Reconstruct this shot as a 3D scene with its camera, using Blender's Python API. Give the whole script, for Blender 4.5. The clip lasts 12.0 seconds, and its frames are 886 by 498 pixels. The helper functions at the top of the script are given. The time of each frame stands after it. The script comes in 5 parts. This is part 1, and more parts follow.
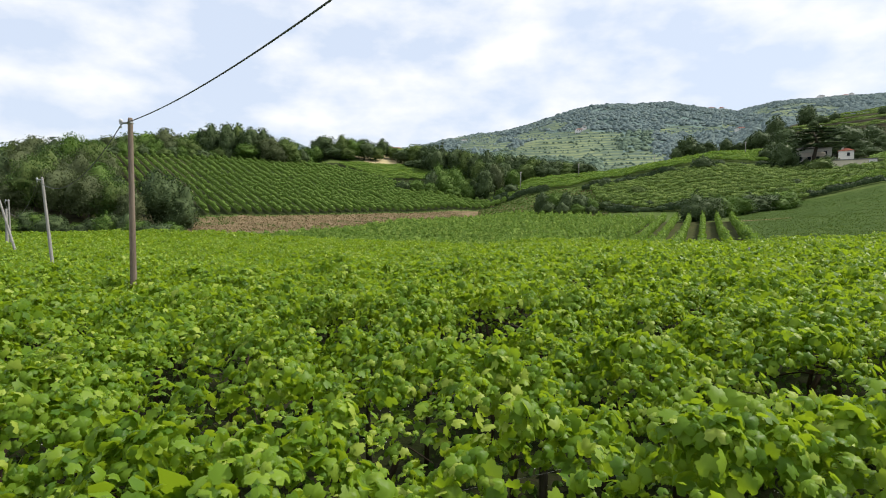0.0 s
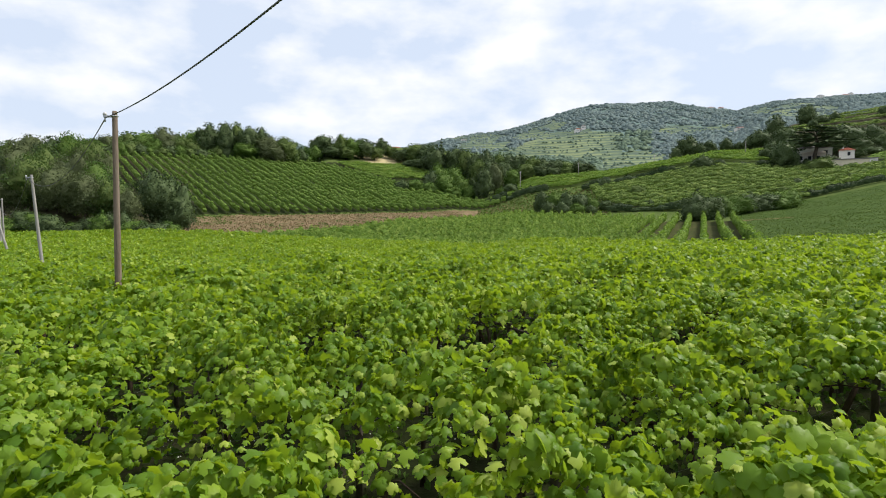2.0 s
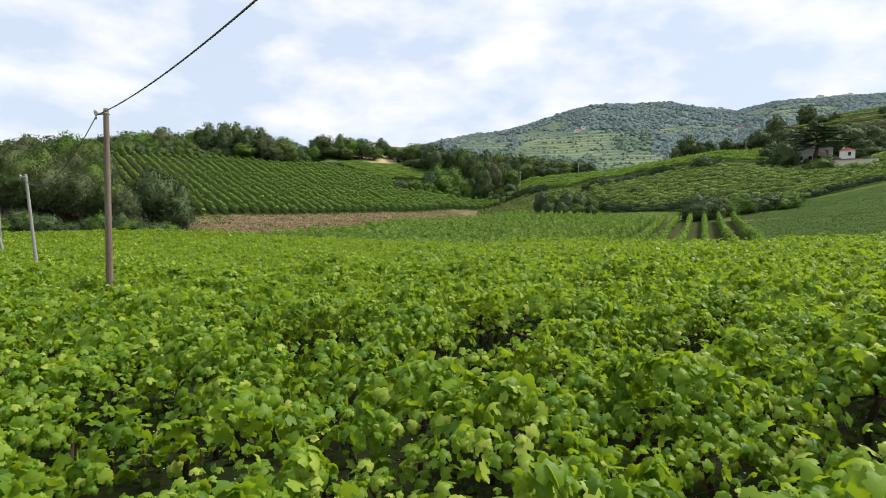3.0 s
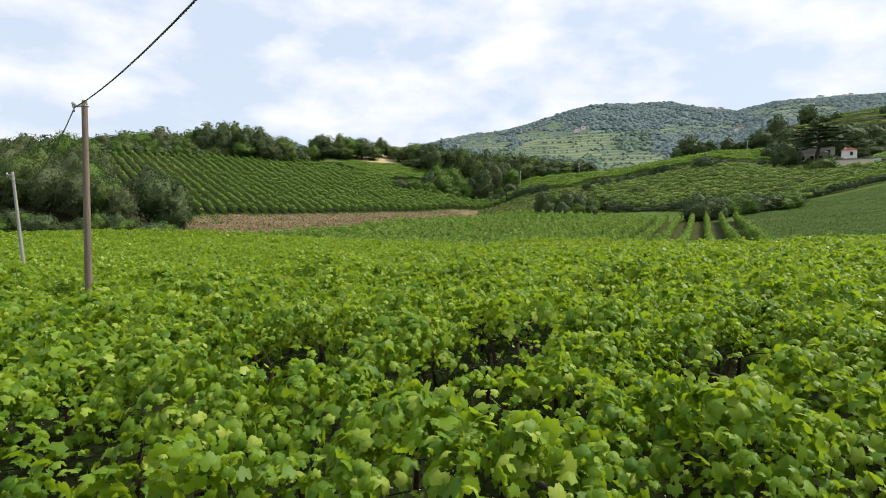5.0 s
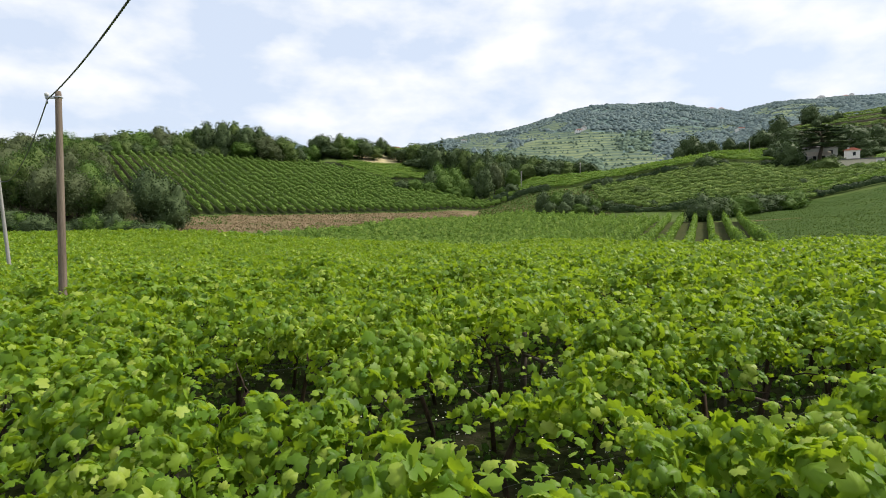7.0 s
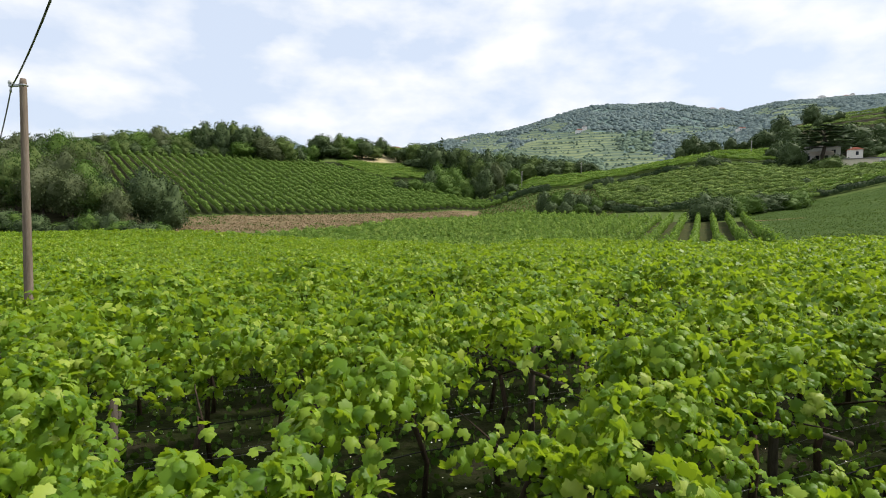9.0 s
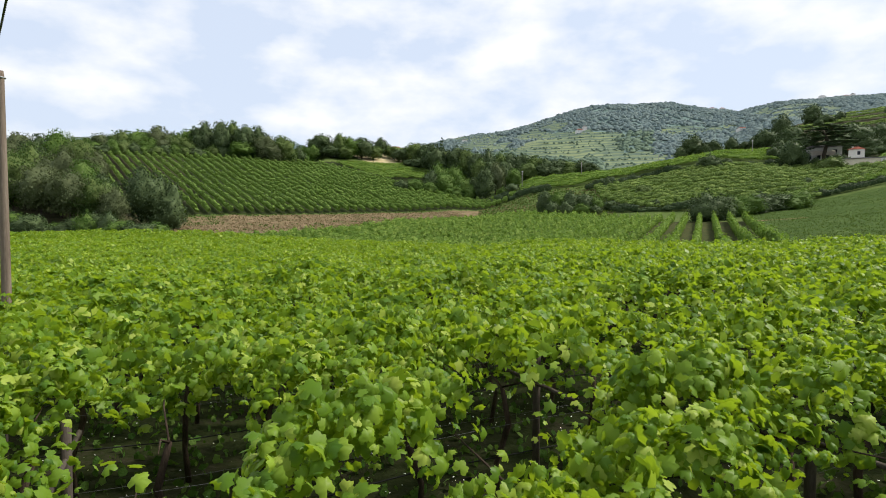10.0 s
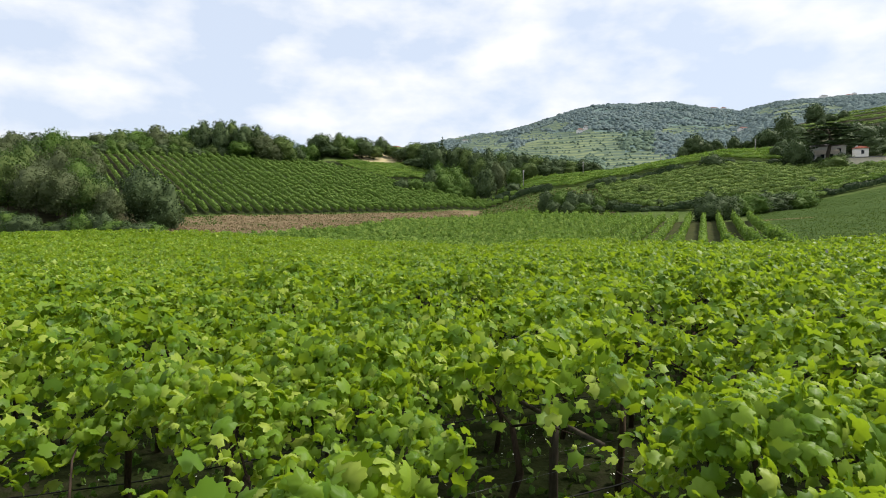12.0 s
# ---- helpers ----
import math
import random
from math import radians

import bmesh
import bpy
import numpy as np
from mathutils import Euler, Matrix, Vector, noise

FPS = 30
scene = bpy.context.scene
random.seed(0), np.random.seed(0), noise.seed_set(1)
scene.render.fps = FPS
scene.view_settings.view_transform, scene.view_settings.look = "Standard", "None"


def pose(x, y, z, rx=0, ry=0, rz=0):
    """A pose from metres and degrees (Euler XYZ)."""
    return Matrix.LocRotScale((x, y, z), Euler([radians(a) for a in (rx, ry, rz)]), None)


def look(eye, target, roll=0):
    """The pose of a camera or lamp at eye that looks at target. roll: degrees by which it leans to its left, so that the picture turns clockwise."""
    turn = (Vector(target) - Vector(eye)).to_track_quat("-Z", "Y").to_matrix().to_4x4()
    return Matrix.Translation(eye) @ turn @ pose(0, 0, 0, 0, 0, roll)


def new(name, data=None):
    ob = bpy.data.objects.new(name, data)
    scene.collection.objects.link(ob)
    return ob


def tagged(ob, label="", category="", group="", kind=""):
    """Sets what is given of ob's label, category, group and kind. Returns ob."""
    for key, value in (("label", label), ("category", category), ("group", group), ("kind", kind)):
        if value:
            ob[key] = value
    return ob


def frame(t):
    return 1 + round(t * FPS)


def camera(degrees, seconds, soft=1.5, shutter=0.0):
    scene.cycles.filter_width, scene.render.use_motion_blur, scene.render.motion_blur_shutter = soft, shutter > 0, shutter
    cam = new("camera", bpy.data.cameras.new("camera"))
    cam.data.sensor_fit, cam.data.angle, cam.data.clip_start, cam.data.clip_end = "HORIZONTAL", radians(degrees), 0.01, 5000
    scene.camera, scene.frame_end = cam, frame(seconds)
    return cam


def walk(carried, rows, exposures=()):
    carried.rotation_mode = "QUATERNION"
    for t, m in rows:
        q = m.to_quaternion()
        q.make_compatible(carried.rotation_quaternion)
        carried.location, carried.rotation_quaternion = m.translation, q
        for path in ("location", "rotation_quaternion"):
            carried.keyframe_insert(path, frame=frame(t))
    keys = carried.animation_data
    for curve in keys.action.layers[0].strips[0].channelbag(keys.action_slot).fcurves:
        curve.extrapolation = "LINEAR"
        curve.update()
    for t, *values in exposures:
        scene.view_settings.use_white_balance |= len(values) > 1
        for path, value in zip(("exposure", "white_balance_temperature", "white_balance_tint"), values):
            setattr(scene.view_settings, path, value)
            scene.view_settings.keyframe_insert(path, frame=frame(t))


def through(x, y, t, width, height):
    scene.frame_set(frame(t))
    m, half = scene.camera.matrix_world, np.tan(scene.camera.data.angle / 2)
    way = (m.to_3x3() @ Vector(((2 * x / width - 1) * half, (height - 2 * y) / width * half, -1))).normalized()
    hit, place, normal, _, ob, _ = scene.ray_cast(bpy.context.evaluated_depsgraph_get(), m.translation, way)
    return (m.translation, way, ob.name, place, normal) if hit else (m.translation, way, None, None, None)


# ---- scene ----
cam = camera(75.0, 12.0, soft=1.0)
METRES, EYE, TILT, LEAN, TURN = 6.5, 3.5, -2.6, 0.0, 0.0
ROWS = [
    (0.0, 0.0, 0.0, 0.0, 0.0, 0.0, 0.0),
    (0.5, 0.002, 0.0282, -0.0004, -0.01, -0.0, -0.0),
    (1.0, 0.0032, 0.0602, -0.0018, -0.04, -0.01, -0.01),
    (1.5, 0.0032, 0.0885, -0.003, -0.06, -0.02, -0.01),
    (2.0, 0.0036, 0.1184, -0.0033, -0.07, -0.02, -0.0),
    (2.5, 0.0042, 0.1476, -0.0026, -0.08, -0.01, -0.01),
    (3.0, 0.0055, 0.1827, -0.0004, -0.09, -0.01, -0.01),
    (5.0, 0.0083, 0.335, 0.0032, -0.1, -0.01, -0.04),
    (5.5, 0.0096, 0.374, 0.005, -0.09, -0.0, -0.04),
    (6.0, 0.0103, 0.4171, 0.0071, -0.09, 0.0, -0.05),
    (6.5, 0.0111, 0.4571, 0.0087, -0.07, 0.02, -0.06),
    (7.0, 0.0127, 0.5005, 0.0085, -0.06, 0.03, -0.07),
    (9.0, 0.0227, 0.6826, 0.0105, -0.02, 0.06, -0.05),
    (9.5, 0.0256, 0.7309, 0.0112, -0.02, 0.06, -0.05),
    (10.0, 0.0297, 0.7841, 0.0116, -0.0, 0.07, -0.03),
    (10.5, 0.0323, 0.8344, 0.0121, 0.02, 0.07, -0.01),
    (11.0, 0.0342, 0.8891, 0.0137, 0.03, 0.06, -0.01),
    (11.5, 0.0368, 0.9411, 0.0161, 0.06, 0.05, 0.0),
    (12.0, 0.0382, 0.9986, 0.0185, 0.07, 0.06, -0.01),
]
walk(cam, [(t, pose(0, 0, EYE, TILT, LEAN, TURN) @ pose(METRES * x, METRES * y, METRES * z, 90 + pitch, roll, yaw)) for t, x, y, z, yaw, pitch, roll in ROWS])

# ---------------------------------------------------------------- light
SUN_AZ, SUN_EL = radians(-14), radians(50)      # azimuth from +x towards -y
scene.view_settings.exposure = 0.3
world = bpy.data.worlds.new("hazy_sky")
scene.world = world
world.use_nodes = True
wn, wl = world.node_tree.nodes, world.node_tree.links
wn.clear()
w_out = wn.new("ShaderNodeOutputWorld")
w_bg = wn.new("ShaderNodeBackground")
w_sky = wn.new("ShaderNodeTexSky")
w_sky.sky_type = 'NISHITA'
w_sky.sun_disc = False
w_sky.sun_elevation = SUN_EL
w_sky.sun_rotation = radians(90) + SUN_AZ
w_sky.dust_density = 2.0
w_gain = wn.new("ShaderNodeVectorMath")
w_gain.operation = 'SCALE'
w_gain.inputs["Scale"].default_value = 0.11
w_co = wn.new("ShaderNodeTexCoord")
# clouds: soft puffs, flattened towards the skyline
w_div = wn.new("ShaderNodeMapping")
w_div.inputs["Scale"].default_value = (7.5, 7.5, 15.0)
w_div.inputs["Location"].default_value = (4.1, 2.6, 1.3)
wl.new(w_co.outputs["Generated"], w_div.inputs["Vector"])
w_noise = wn.new("ShaderNodeTexNoise")
w_noise.inputs["Scale"].default_value = 1.0
w_noise.inputs["Detail"].default_value = 7.0
w_noise.inputs["Roughness"].default_value = 0.5
wl.new(w_div.outputs[0], w_noise.inputs["Vector"])
w_ramp = wn.new("ShaderNodeValToRGB")
w_ramp.color_ramp.elements[0].position, w_ramp.color_ramp.elements[0].color = 0.40, (0.0, 0.0, 0.0, 1)
w_ramp.color_ramp.elements[1].position, w_ramp.color_ramp.elements[1].color = 0.70, (1, 1, 1, 1)
wl.new(w_noise.outputs["Fac"], w_ramp.inputs["Fac"])
w_haze = wn.new("ShaderNodeMix")
w_haze.data_type = 'RGBA'
w_haze.inputs["Factor"].default_value = 0.85
w_haze.inputs["B"].default_value = (0.62, 0.70, 0.84, 1)
wl.new(w_sky.outputs[0], w_gain.inputs[0])
wl.new(w_gain.outputs[0], w_haze.inputs["A"])
w_mix = wn.new("ShaderNodeMix")
w_mix.data_type = 'RGBA'
w_mix.inputs["B"].default_value = (0.88, 0.88, 0.88, 1)
wl.new(w_ramp.outputs[0], w_mix.inputs["Factor"])
wl.new(w_haze.outputs["Result"], w_mix.inputs["A"])
wl.new(w_mix.outputs["Result"], w_bg.inputs["Color"])
w_bg.inputs["Strength"].default_value = 1.0
wl.new(w_bg.outputs[0], w_out.inputs[0])

sun = new("sun", bpy.data.lights.new("sun", 'SUN'))
sun.data.energy, sun.data.angle, sun.data.color = 4.0, radians(6), (1.0, 0.95, 0.86)
sun.matrix_world = look((0, 0, 0), (-math.cos(SUN_EL) * math.cos(SUN_AZ), math.cos(SUN_EL) * math.sin(SUN_AZ), -math.sin(SUN_EL)))


# ---------------------------------------------------------------- materials
def material(name):
    m = bpy.data.materials.new(name)
    m.use_nodes = True
    nt = m.node_tree
    return m, nt.nodes, nt.links, nt.nodes["Principled BSDF"]


def ramp(nodes, stops):
    r = nodes.new("ShaderNodeValToRGB")
    e = r.color_ramp.elements
    while len(e) < len(stops):
        e.new(0.5)
    for el, (p, c) in zip(e, stops):
        el.position, el.color = p, (*c, 1)
    return r


def leaf_material(name, stops, rough=0.5, glow_through=0.35, through=(0.20, 0.34, 0.03), spec=0.1, relief=0.0):
    """Foliage: every leaf has its own tone, with some light passing through."""
    m, n, l, bs = material(name)
    geo = n.new("ShaderNodeNewGeometry")
    r = ramp(n, stops)
    patch = n.new("ShaderNodeTexNoise")
    patch.inputs["Scale"].default_value = 0.8
    patch.inputs["Detail"].default_value = 3
    tc = n.new("ShaderNodeTexCoord")
    l.new(tc.outputs["Object"], patch.inputs["Vector"])
    mix = n.new("ShaderNodeMath")
    mix.operation = 'MULTIPLY_ADD'
    mix.inputs[1].default_value = 0.9
    sub = n.new("ShaderNodeMath")
    sub.operation = 'SUBTRACT'
    sub.inputs[1].default_value = 0.42
    l.new(patch.outputs["Fac"], sub.inputs[0])
    l.new(sub.outputs[0], mix.inputs[0])
    l.new(geo.outputs["Random Per Island"], mix.inputs[2])
    l.new(mix.outputs[0], r.inputs["Fac"])
    l.new(r.outputs["Color"], bs.inputs["Base Color"])
    bs.inputs["Roughness"].default_value = rough
    bs.inputs["Specular IOR Level"].default_value = spec
    if relief:
        fine = n.new("ShaderNodeTexNoise")
        fine.inputs["Scale"].default_value, fine.inputs["Detail"].default_value = relief, 3
        l.new(tc.outputs["Object"], fine.inputs["Vector"])
        bp = n.new("ShaderNodeBump")
        bp.inputs["Strength"].default_value, bp.inputs["Distance"].default_value = 1.0, 1.2 / relief
        l.new(fine.outputs["Fac"], bp.inputs["Height"])
        l.new(bp.outputs[0], bs.inputs["Normal"])
    tr = n.new("ShaderNodeBsdfTranslucent")
    tr.inputs["Color"].default_value = (*through, 1)
    ms = n.new("ShaderNodeMixShader")
    ms.inputs[0].default_value = glow_through
    l.new(bs.outputs[0], ms.inputs[1])
    l.new(tr.outputs[0], ms.inputs[2])
    l.new(ms.outputs[0], n["Material Output"].inputs[0])
    return m


def mottled(name, stops, scale=1.0, detail=6, rough=0.9, bump=0.3, fine=12.0, stretch=(1, 1, 1)):
    """A rough natural surface: broad patches and fine grain."""
    m, n, l, bs = material(name)
    tc = n.new("ShaderNodeTexCoord")
    mp = n.new("ShaderNodeMapping")
    mp.inputs["Scale"].default_value = stretch
    l.new(tc.outputs["Object"], mp.inputs["Vector"])
    a = n.new("ShaderNodeTexNoise")
    a.inputs["Scale"].default_value, a.inputs["Detail"].default_value = scale, detail
    a.inputs["Roughness"].default_value = 0.65
    b = n.new("ShaderNodeTexNoise")
    b.inputs["Scale"].default_value, b.inputs["Detail"].default_value = scale * fine, 4
    l.new(mp.outputs[0], a.inputs["Vector"])
    l.new(mp.outputs[0], b.inputs["Vector"])
    mx = n.new("ShaderNodeMath")
    mx.operation = 'MULTIPLY_ADD'
    mx.inputs[1].default_value = 0.45
    l.new(b.outputs["Fac"], mx.inputs[0])
    sc = n.new("ShaderNodeMath")
    sc.operation = 'MULTIPLY_ADD'
    sc.inputs[1].default_value, sc.inputs[2].default_value = 1.0, -0.22
    l.new(a.outputs["Fac"], sc.inputs[0])
    l.new(sc.outputs[0], mx.inputs[2])
    r = ramp(n, stops)
    l.new(mx.outputs[0], r.inputs["Fac"])
    l.new(r.outputs["Color"], bs.inputs["Base Color"])
    bs.inputs["Roughness"].default_value = rough
    bs.inputs["Specular IOR Level"].default_value = 0.03
    bp = n.new("ShaderNodeBump")
    bp.inputs["Strength"].default_value = bump
    bp.inputs["Distance"].default_value = 0.5 / (scale * fine)
    l.new(b.outputs["Fac"], bp.inputs["Height"])
    l.new(bp.outputs[0], bs.inputs["Normal"])
    return m


def far_material(name, stops):
    """A distant hillside: broad patches of field, cut by narrow terraces along the contour."""
    m, n, l, bs = material(name)
    tc = n.new("ShaderNodeTexCoord")
    a = n.new("ShaderNodeTexNoise")
    a.inputs["Scale"].default_value, a.inputs["Detail"].default_value = 0.008, 5
    b = n.new("ShaderNodeTexNoise")
    b.inputs["Scale"].default_value, b.inputs["Detail"].default_value = 0.09, 6
    sep = n.new("ShaderNodeSeparateXYZ")
    l.new(tc.outputs["Object"], a.inputs["Vector"])
    l.new(tc.outputs["Object"], b.inputs["Vector"])
    l.new(tc.outputs["Object"], sep.inputs[0])
    wob = n.new("ShaderNodeMath")
    wob.operation = 'MULTIPLY_ADD'
    wob.inputs[1].default_value = 26.0
    l.new(a.outputs["Fac"], wob.inputs[0])
    l.new(sep.outputs["Z"], wob.inputs[2])
    frq = n.new("ShaderNodeMath")
    frq.operation = 'MULTIPLY'
    frq.inputs[1].default_value = 0.95
    l.new(wob.outputs[0], frq.inputs[0])
    sn = n.new("ShaderNodeMath")
    sn.operation = 'SINE'
    l.new(frq.outputs[0], sn.inputs[0])
    s1 = n.new("ShaderNodeMath")
    s1.operation = 'MULTIPLY_ADD'
    s1.inputs[1].default_value = 0.17
    l.new(sn.outputs[0], s1.inputs[0])
    l.new(a.outputs["Fac"], s1.inputs[2])
    s2 = n.new("ShaderNodeMath")
    s2.operation = 'MULTIPLY_ADD'
    s2.inputs[1].default_value = 0.75
    l.new(b.outputs["Fac"], s2.inputs[0])
    sub = n.new("ShaderNodeMath")
    sub.operation = 'SUBTRACT'
    sub.inputs[1].default_value = 0.36
    l.new(s1.outputs[0], sub.inputs[0])
    l.new(sub.outputs[0], s2.inputs[2])
    r = ramp(n, stops)
    l.new(s2.outputs[0], r.inputs["Fac"])
    l.new(r.outputs["Color"], bs.inputs["Base Color"])
    bs.inputs["Roughness"].default_value = 0.9
    bs.inputs["Specular IOR Level"].default_value = 0.1
    return m


M_VINE = leaf_material("vine_leaf", [(0.0, (0.05, 0.115, 0.012)), (0.3, (0.098, 0.182, 0.015)), (0.75, (0.156, 0.25, 0.021)), (0.93, (0.225, 0.32, 0.036)), (1.0, (0.31, 0.385, 0.06))], rough=0.46, glow_through=0.36, through=(0.38, 0.53, 0.02), spec=0.16)
M_VINE_SLOPE = leaf_material("terrace_vine_leaf", [(0.0, (0.070, 0.111, 0.027)), (0.5, (0.137, 0.203, 0.049)), (1.0, (0.241, 0.312, 0.084))], rough=0.7, glow_through=0.15, spec=0.05, relief=3.2)
M_VINE_FAR = leaf_material("hillside_vine_leaf", [(0.0, (0.123, 0.202, 0.039)), (0.5, (0.168, 0.260, 0.054)), (1.0, (0.224, 0.320, 0.076))], rough=0.7, glow_through=0.12, spec=0.05, relief=3.2)
M_VINE_YOUNG = leaf_material("young_vine_leaf", [(0.0, (0.075, 0.139, 0.024)), (0.5, (0.134, 0.216, 0.041)), (1.0, (0.226, 0.311, 0.068))], rough=0.7, glow_through=0.3, spec=0.05, relief=3.2)
M_TREE = leaf_material("oak_leaf", [(0.0, (0.034, 0.068, 0.018)), (0.5, (0.062, 0.105, 0.027)), (1.0, (0.115, 0.155, 0.046))], rough=0.55, glow_through=0.2, through=(0.1, 0.17, 0.03), spec=0.06, relief=38.0)
M_TREE_GREY = leaf_material("acacia_leaf", [(0.0, (0.053, 0.068, 0.029)), (0.5, (0.077, 0.097, 0.043)), (1.0, (0.111, 0.132, 0.062))], rough=0.6, glow_through=0.2, through=(0.13, 0.17, 0.05), spec=0.06, relief=38.0)
M_TREE_DARK = leaf_material("dark_leaf", [(0.0, (0.030, 0.053, 0.023)), (0.5, (0.051, 0.079, 0.033)), (1.0, (0.083, 0.116, 0.047))], rough=0.5, glow_through=0.12, through=(0.06, 0.1, 0.02), spec=0.06, relief=38.0)
M_BUSH = leaf_material("bush_leaf", [(0.0, (0.03, 0.075, 0.013)), (0.5, (0.056, 0.118, 0.021)), (1.0, (0.105, 0.165, 0.036))], rough=0.55, glow_through=0.22, through=(0.12, 0.2, 0.03), spec=0.06, relief=38.0)
# far tones are pale and bluish: distance haze is mixed into the colour
M_FAR_WOOD = leaf_material("hazed_far_woodland", [(0.0, (0.189, 0.254, 0.261)), (0.5, (0.231, 0.299, 0.290)), (1.0, (0.286, 0.352, 0.319))], rough=0.9, glow_through=0.45, through=(0.15, 0.2, 0.2), spec=0.02)
M_COPSE = leaf_material("hazed_copse", [(0.0, (0.119, 0.173, 0.135)), (0.5, (0.157, 0.216, 0.157)), (1.0, (0.205, 0.270, 0.178))], rough=0.9, glow_through=0.3, through=(0.14, 0.19, 0.13), spec=0.02)
M_BARK = mottled("bark", [(0.3, (0.045, 0.036, 0.028)), (0.7, (0.12, 0.1, 0.08))], scale=3, bump=0.6, stretch=(1, 1, 0.25))
M_VINE_BARK = mottled("vine_bark", [(0.3, (0.022, 0.017, 0.013)), (0.7, (0.07, 0.05, 0.036))], scale=8, bump=0.8, stretch=(1, 1, 0.2))
M_POLE = mottled("weathered_pole_wood", [(0.25, (0.1, 0.074, 0.055)), (0.55, (0.2, 0.158, 0.122)), (0.8, (0.31, 0.26, 0.215))], scale=2.2, rough=0.85, bump=0.35, stretch=(4, 4, 0.22))
M_POLE_GREY = mottled("grey_pole_wood", [(0.25, (0.18, 0.17, 0.155)), (0.75, (0.37, 0.355, 0.33))], scale=2.0, rough=0.85, bump=0.3, stretch=(4, 4, 0.22))
M_POST = mottled("pergola_post_wood", [(0.3, (0.045, 0.037, 0.03)), (0.75, (0.11, 0.093, 0.076))], scale=6, rough=0.9, bump=0.5, stretch=(1, 1, 0.2))
# darker than bare soil: the shade under the leaves is in the colour
M_SOIL = mottled("shaded_vineyard_soil", [(0.3, (0.011, 0.015, 0.005)), (0.5, (0.017, 0.022, 0.007)), (0.68, (0.028, 0.026, 0.015)), (0.85, (0.045, 0.038, 0.026))], scale=1.1, bump=0.8)
# soil and grass tones darkened to carry the shadow between the vine rows
M_HILLSOIL = mottled("shaded_hill_soil", [(0.3, (0.016, 0.024, 0.008)), (0.6, (0.03, 0.04, 0.013)), (0.85, (0.055, 0.05, 0.025))], scale=0.8, bump=0.8)
M_ALLEY = mottled("grassy_alley", [(0.25, (0.035, 0.05, 0.016)), (0.55, (0.06, 0.066, 0.024)), (0.8, (0.1, 0.078, 0.045))], scale=0.8, bump=0.8)
M_BANK = mottled("dry_grass_bank", [(0.28, (0.07, 0.075, 0.03)), (0.42, (0.125, 0.1, 0.05)), (0.6, (0.19, 0.135, 0.082)), (0.8, (0.27, 0.205, 0.125))], scale=0.35, bump=0.9, fine=8)
M_MEADOW = mottled("meadow_grass", [(0.25, (0.026, 0.052, 0.01)), (0.5, (0.046, 0.079, 0.017)), (0.75, (0.078, 0.11, 0.03))], scale=0.5, bump=1.0, fine=6, stretch=(0.7, 1.2, 1))
M_HILLGRASS = mottled("hill_grass", [(0.2, (0.05, 0.075, 0.02)), (0.5, (0.075, 0.11, 0.028)), (0.8, (0.12, 0.14, 0.045))], scale=0.3, bump=0.8)
M_DRYLEAF = leaf_material("dry_grass_blades", [(0.0, (0.12, 0.1, 0.045)), (0.5, (0.2, 0.145, 0.08)), (1.0, (0.27, 0.21, 0.125))], rough=0.8, glow_through=0.2, through=(0.3, 0.24, 0.12))
M_GRASS = leaf_material("grass_blades", [(0.0, (0.035, 0.068, 0.013)), (0.5, (0.06, 0.1, 0.02)), (1.0, (0.1, 0.14, 0.035))], rough=0.7, glow_through=0.25, through=(0.12, 0.18, 0.03))
M_DRY = mottled("dry_hay", [(0.2, (0.36, 0.3, 0.15)), (0.8, (0.55, 0.47, 0.28))], scale=0.25, bump=0.6)
M_FLOOR_WOOD = mottled("woodland_floor", [(0.3, (0.03, 0.03, 0.015)), (0.8, (0.075, 0.07, 0.035))], scale=0.6, bump=0.7)
# ground of the far hills, with the same haze tint in its colour
M_FARFLOOR = mottled("hazed_woodland_floor", [(0.2, (0.101, 0.149, 0.135)), (0.8, (0.162, 0.223, 0.196))], scale=0.03, bump=0.5)
M_FARHILL = far_material("hazed_hillside", [(0.3, (0.073, 0.107, 0.081)), (0.48, (0.092, 0.127, 0.083)), (0.6, (0.120, 0.157, 0.088)), (0.75, (0.175, 0.209, 0.105))])


def plain(name, col, rough=0.6, metal=0.0, vary=0.12):
    m = mottled(name, [(0.2, tuple(c * (1 - vary) for c in col)), (0.8, tuple(min(1, c * (1 + vary)) for c in col))], scale=1.5, rough=rough, bump=0.08)
    m.node_tree.nodes["Principled BSDF"].inputs["Metallic"].default_value = metal
    return m


M_CABLE = plain("black_cable", (0.13, 0.13, 0.13), 0.5)
M_WIRE = plain("galvanised_wire", (0.12, 0.12, 0.12), 0.5, 0.6)
M_HOSE = plain("drip_hose", (0.025, 0.025, 0.025), 0.55)
M_STEEL = plain("galvanised_steel", (0.42, 0.43, 0.44), 0.5, 0.7)
M_PORCELAIN = plain("insulator", (0.5, 0.5, 0.5), 0.35)
M_WALL = plain("white_render", (0.74, 0.71, 0.67), 0.9)
M_CREAM = plain("cream_render", (0.66, 0.6, 0.45), 0.9)
M_ROOF = plain("clay_roof", (0.33, 0.12, 0.08), 0.85, vary=0.3)
M_ROOFGREY = plain("grey_roof", (0.2, 0.19, 0.18), 0.85, vary=0.2)
M_AWNING = plain("pale_awning", (0.72, 0.66, 0.56), 0.8)
M_GLASS = plain("dark_window_glass", (0.03, 0.035, 0.04), 0.15)
M_FLOWER = plain("white_clover", (0.8, 0.8, 0.76), 0.8)


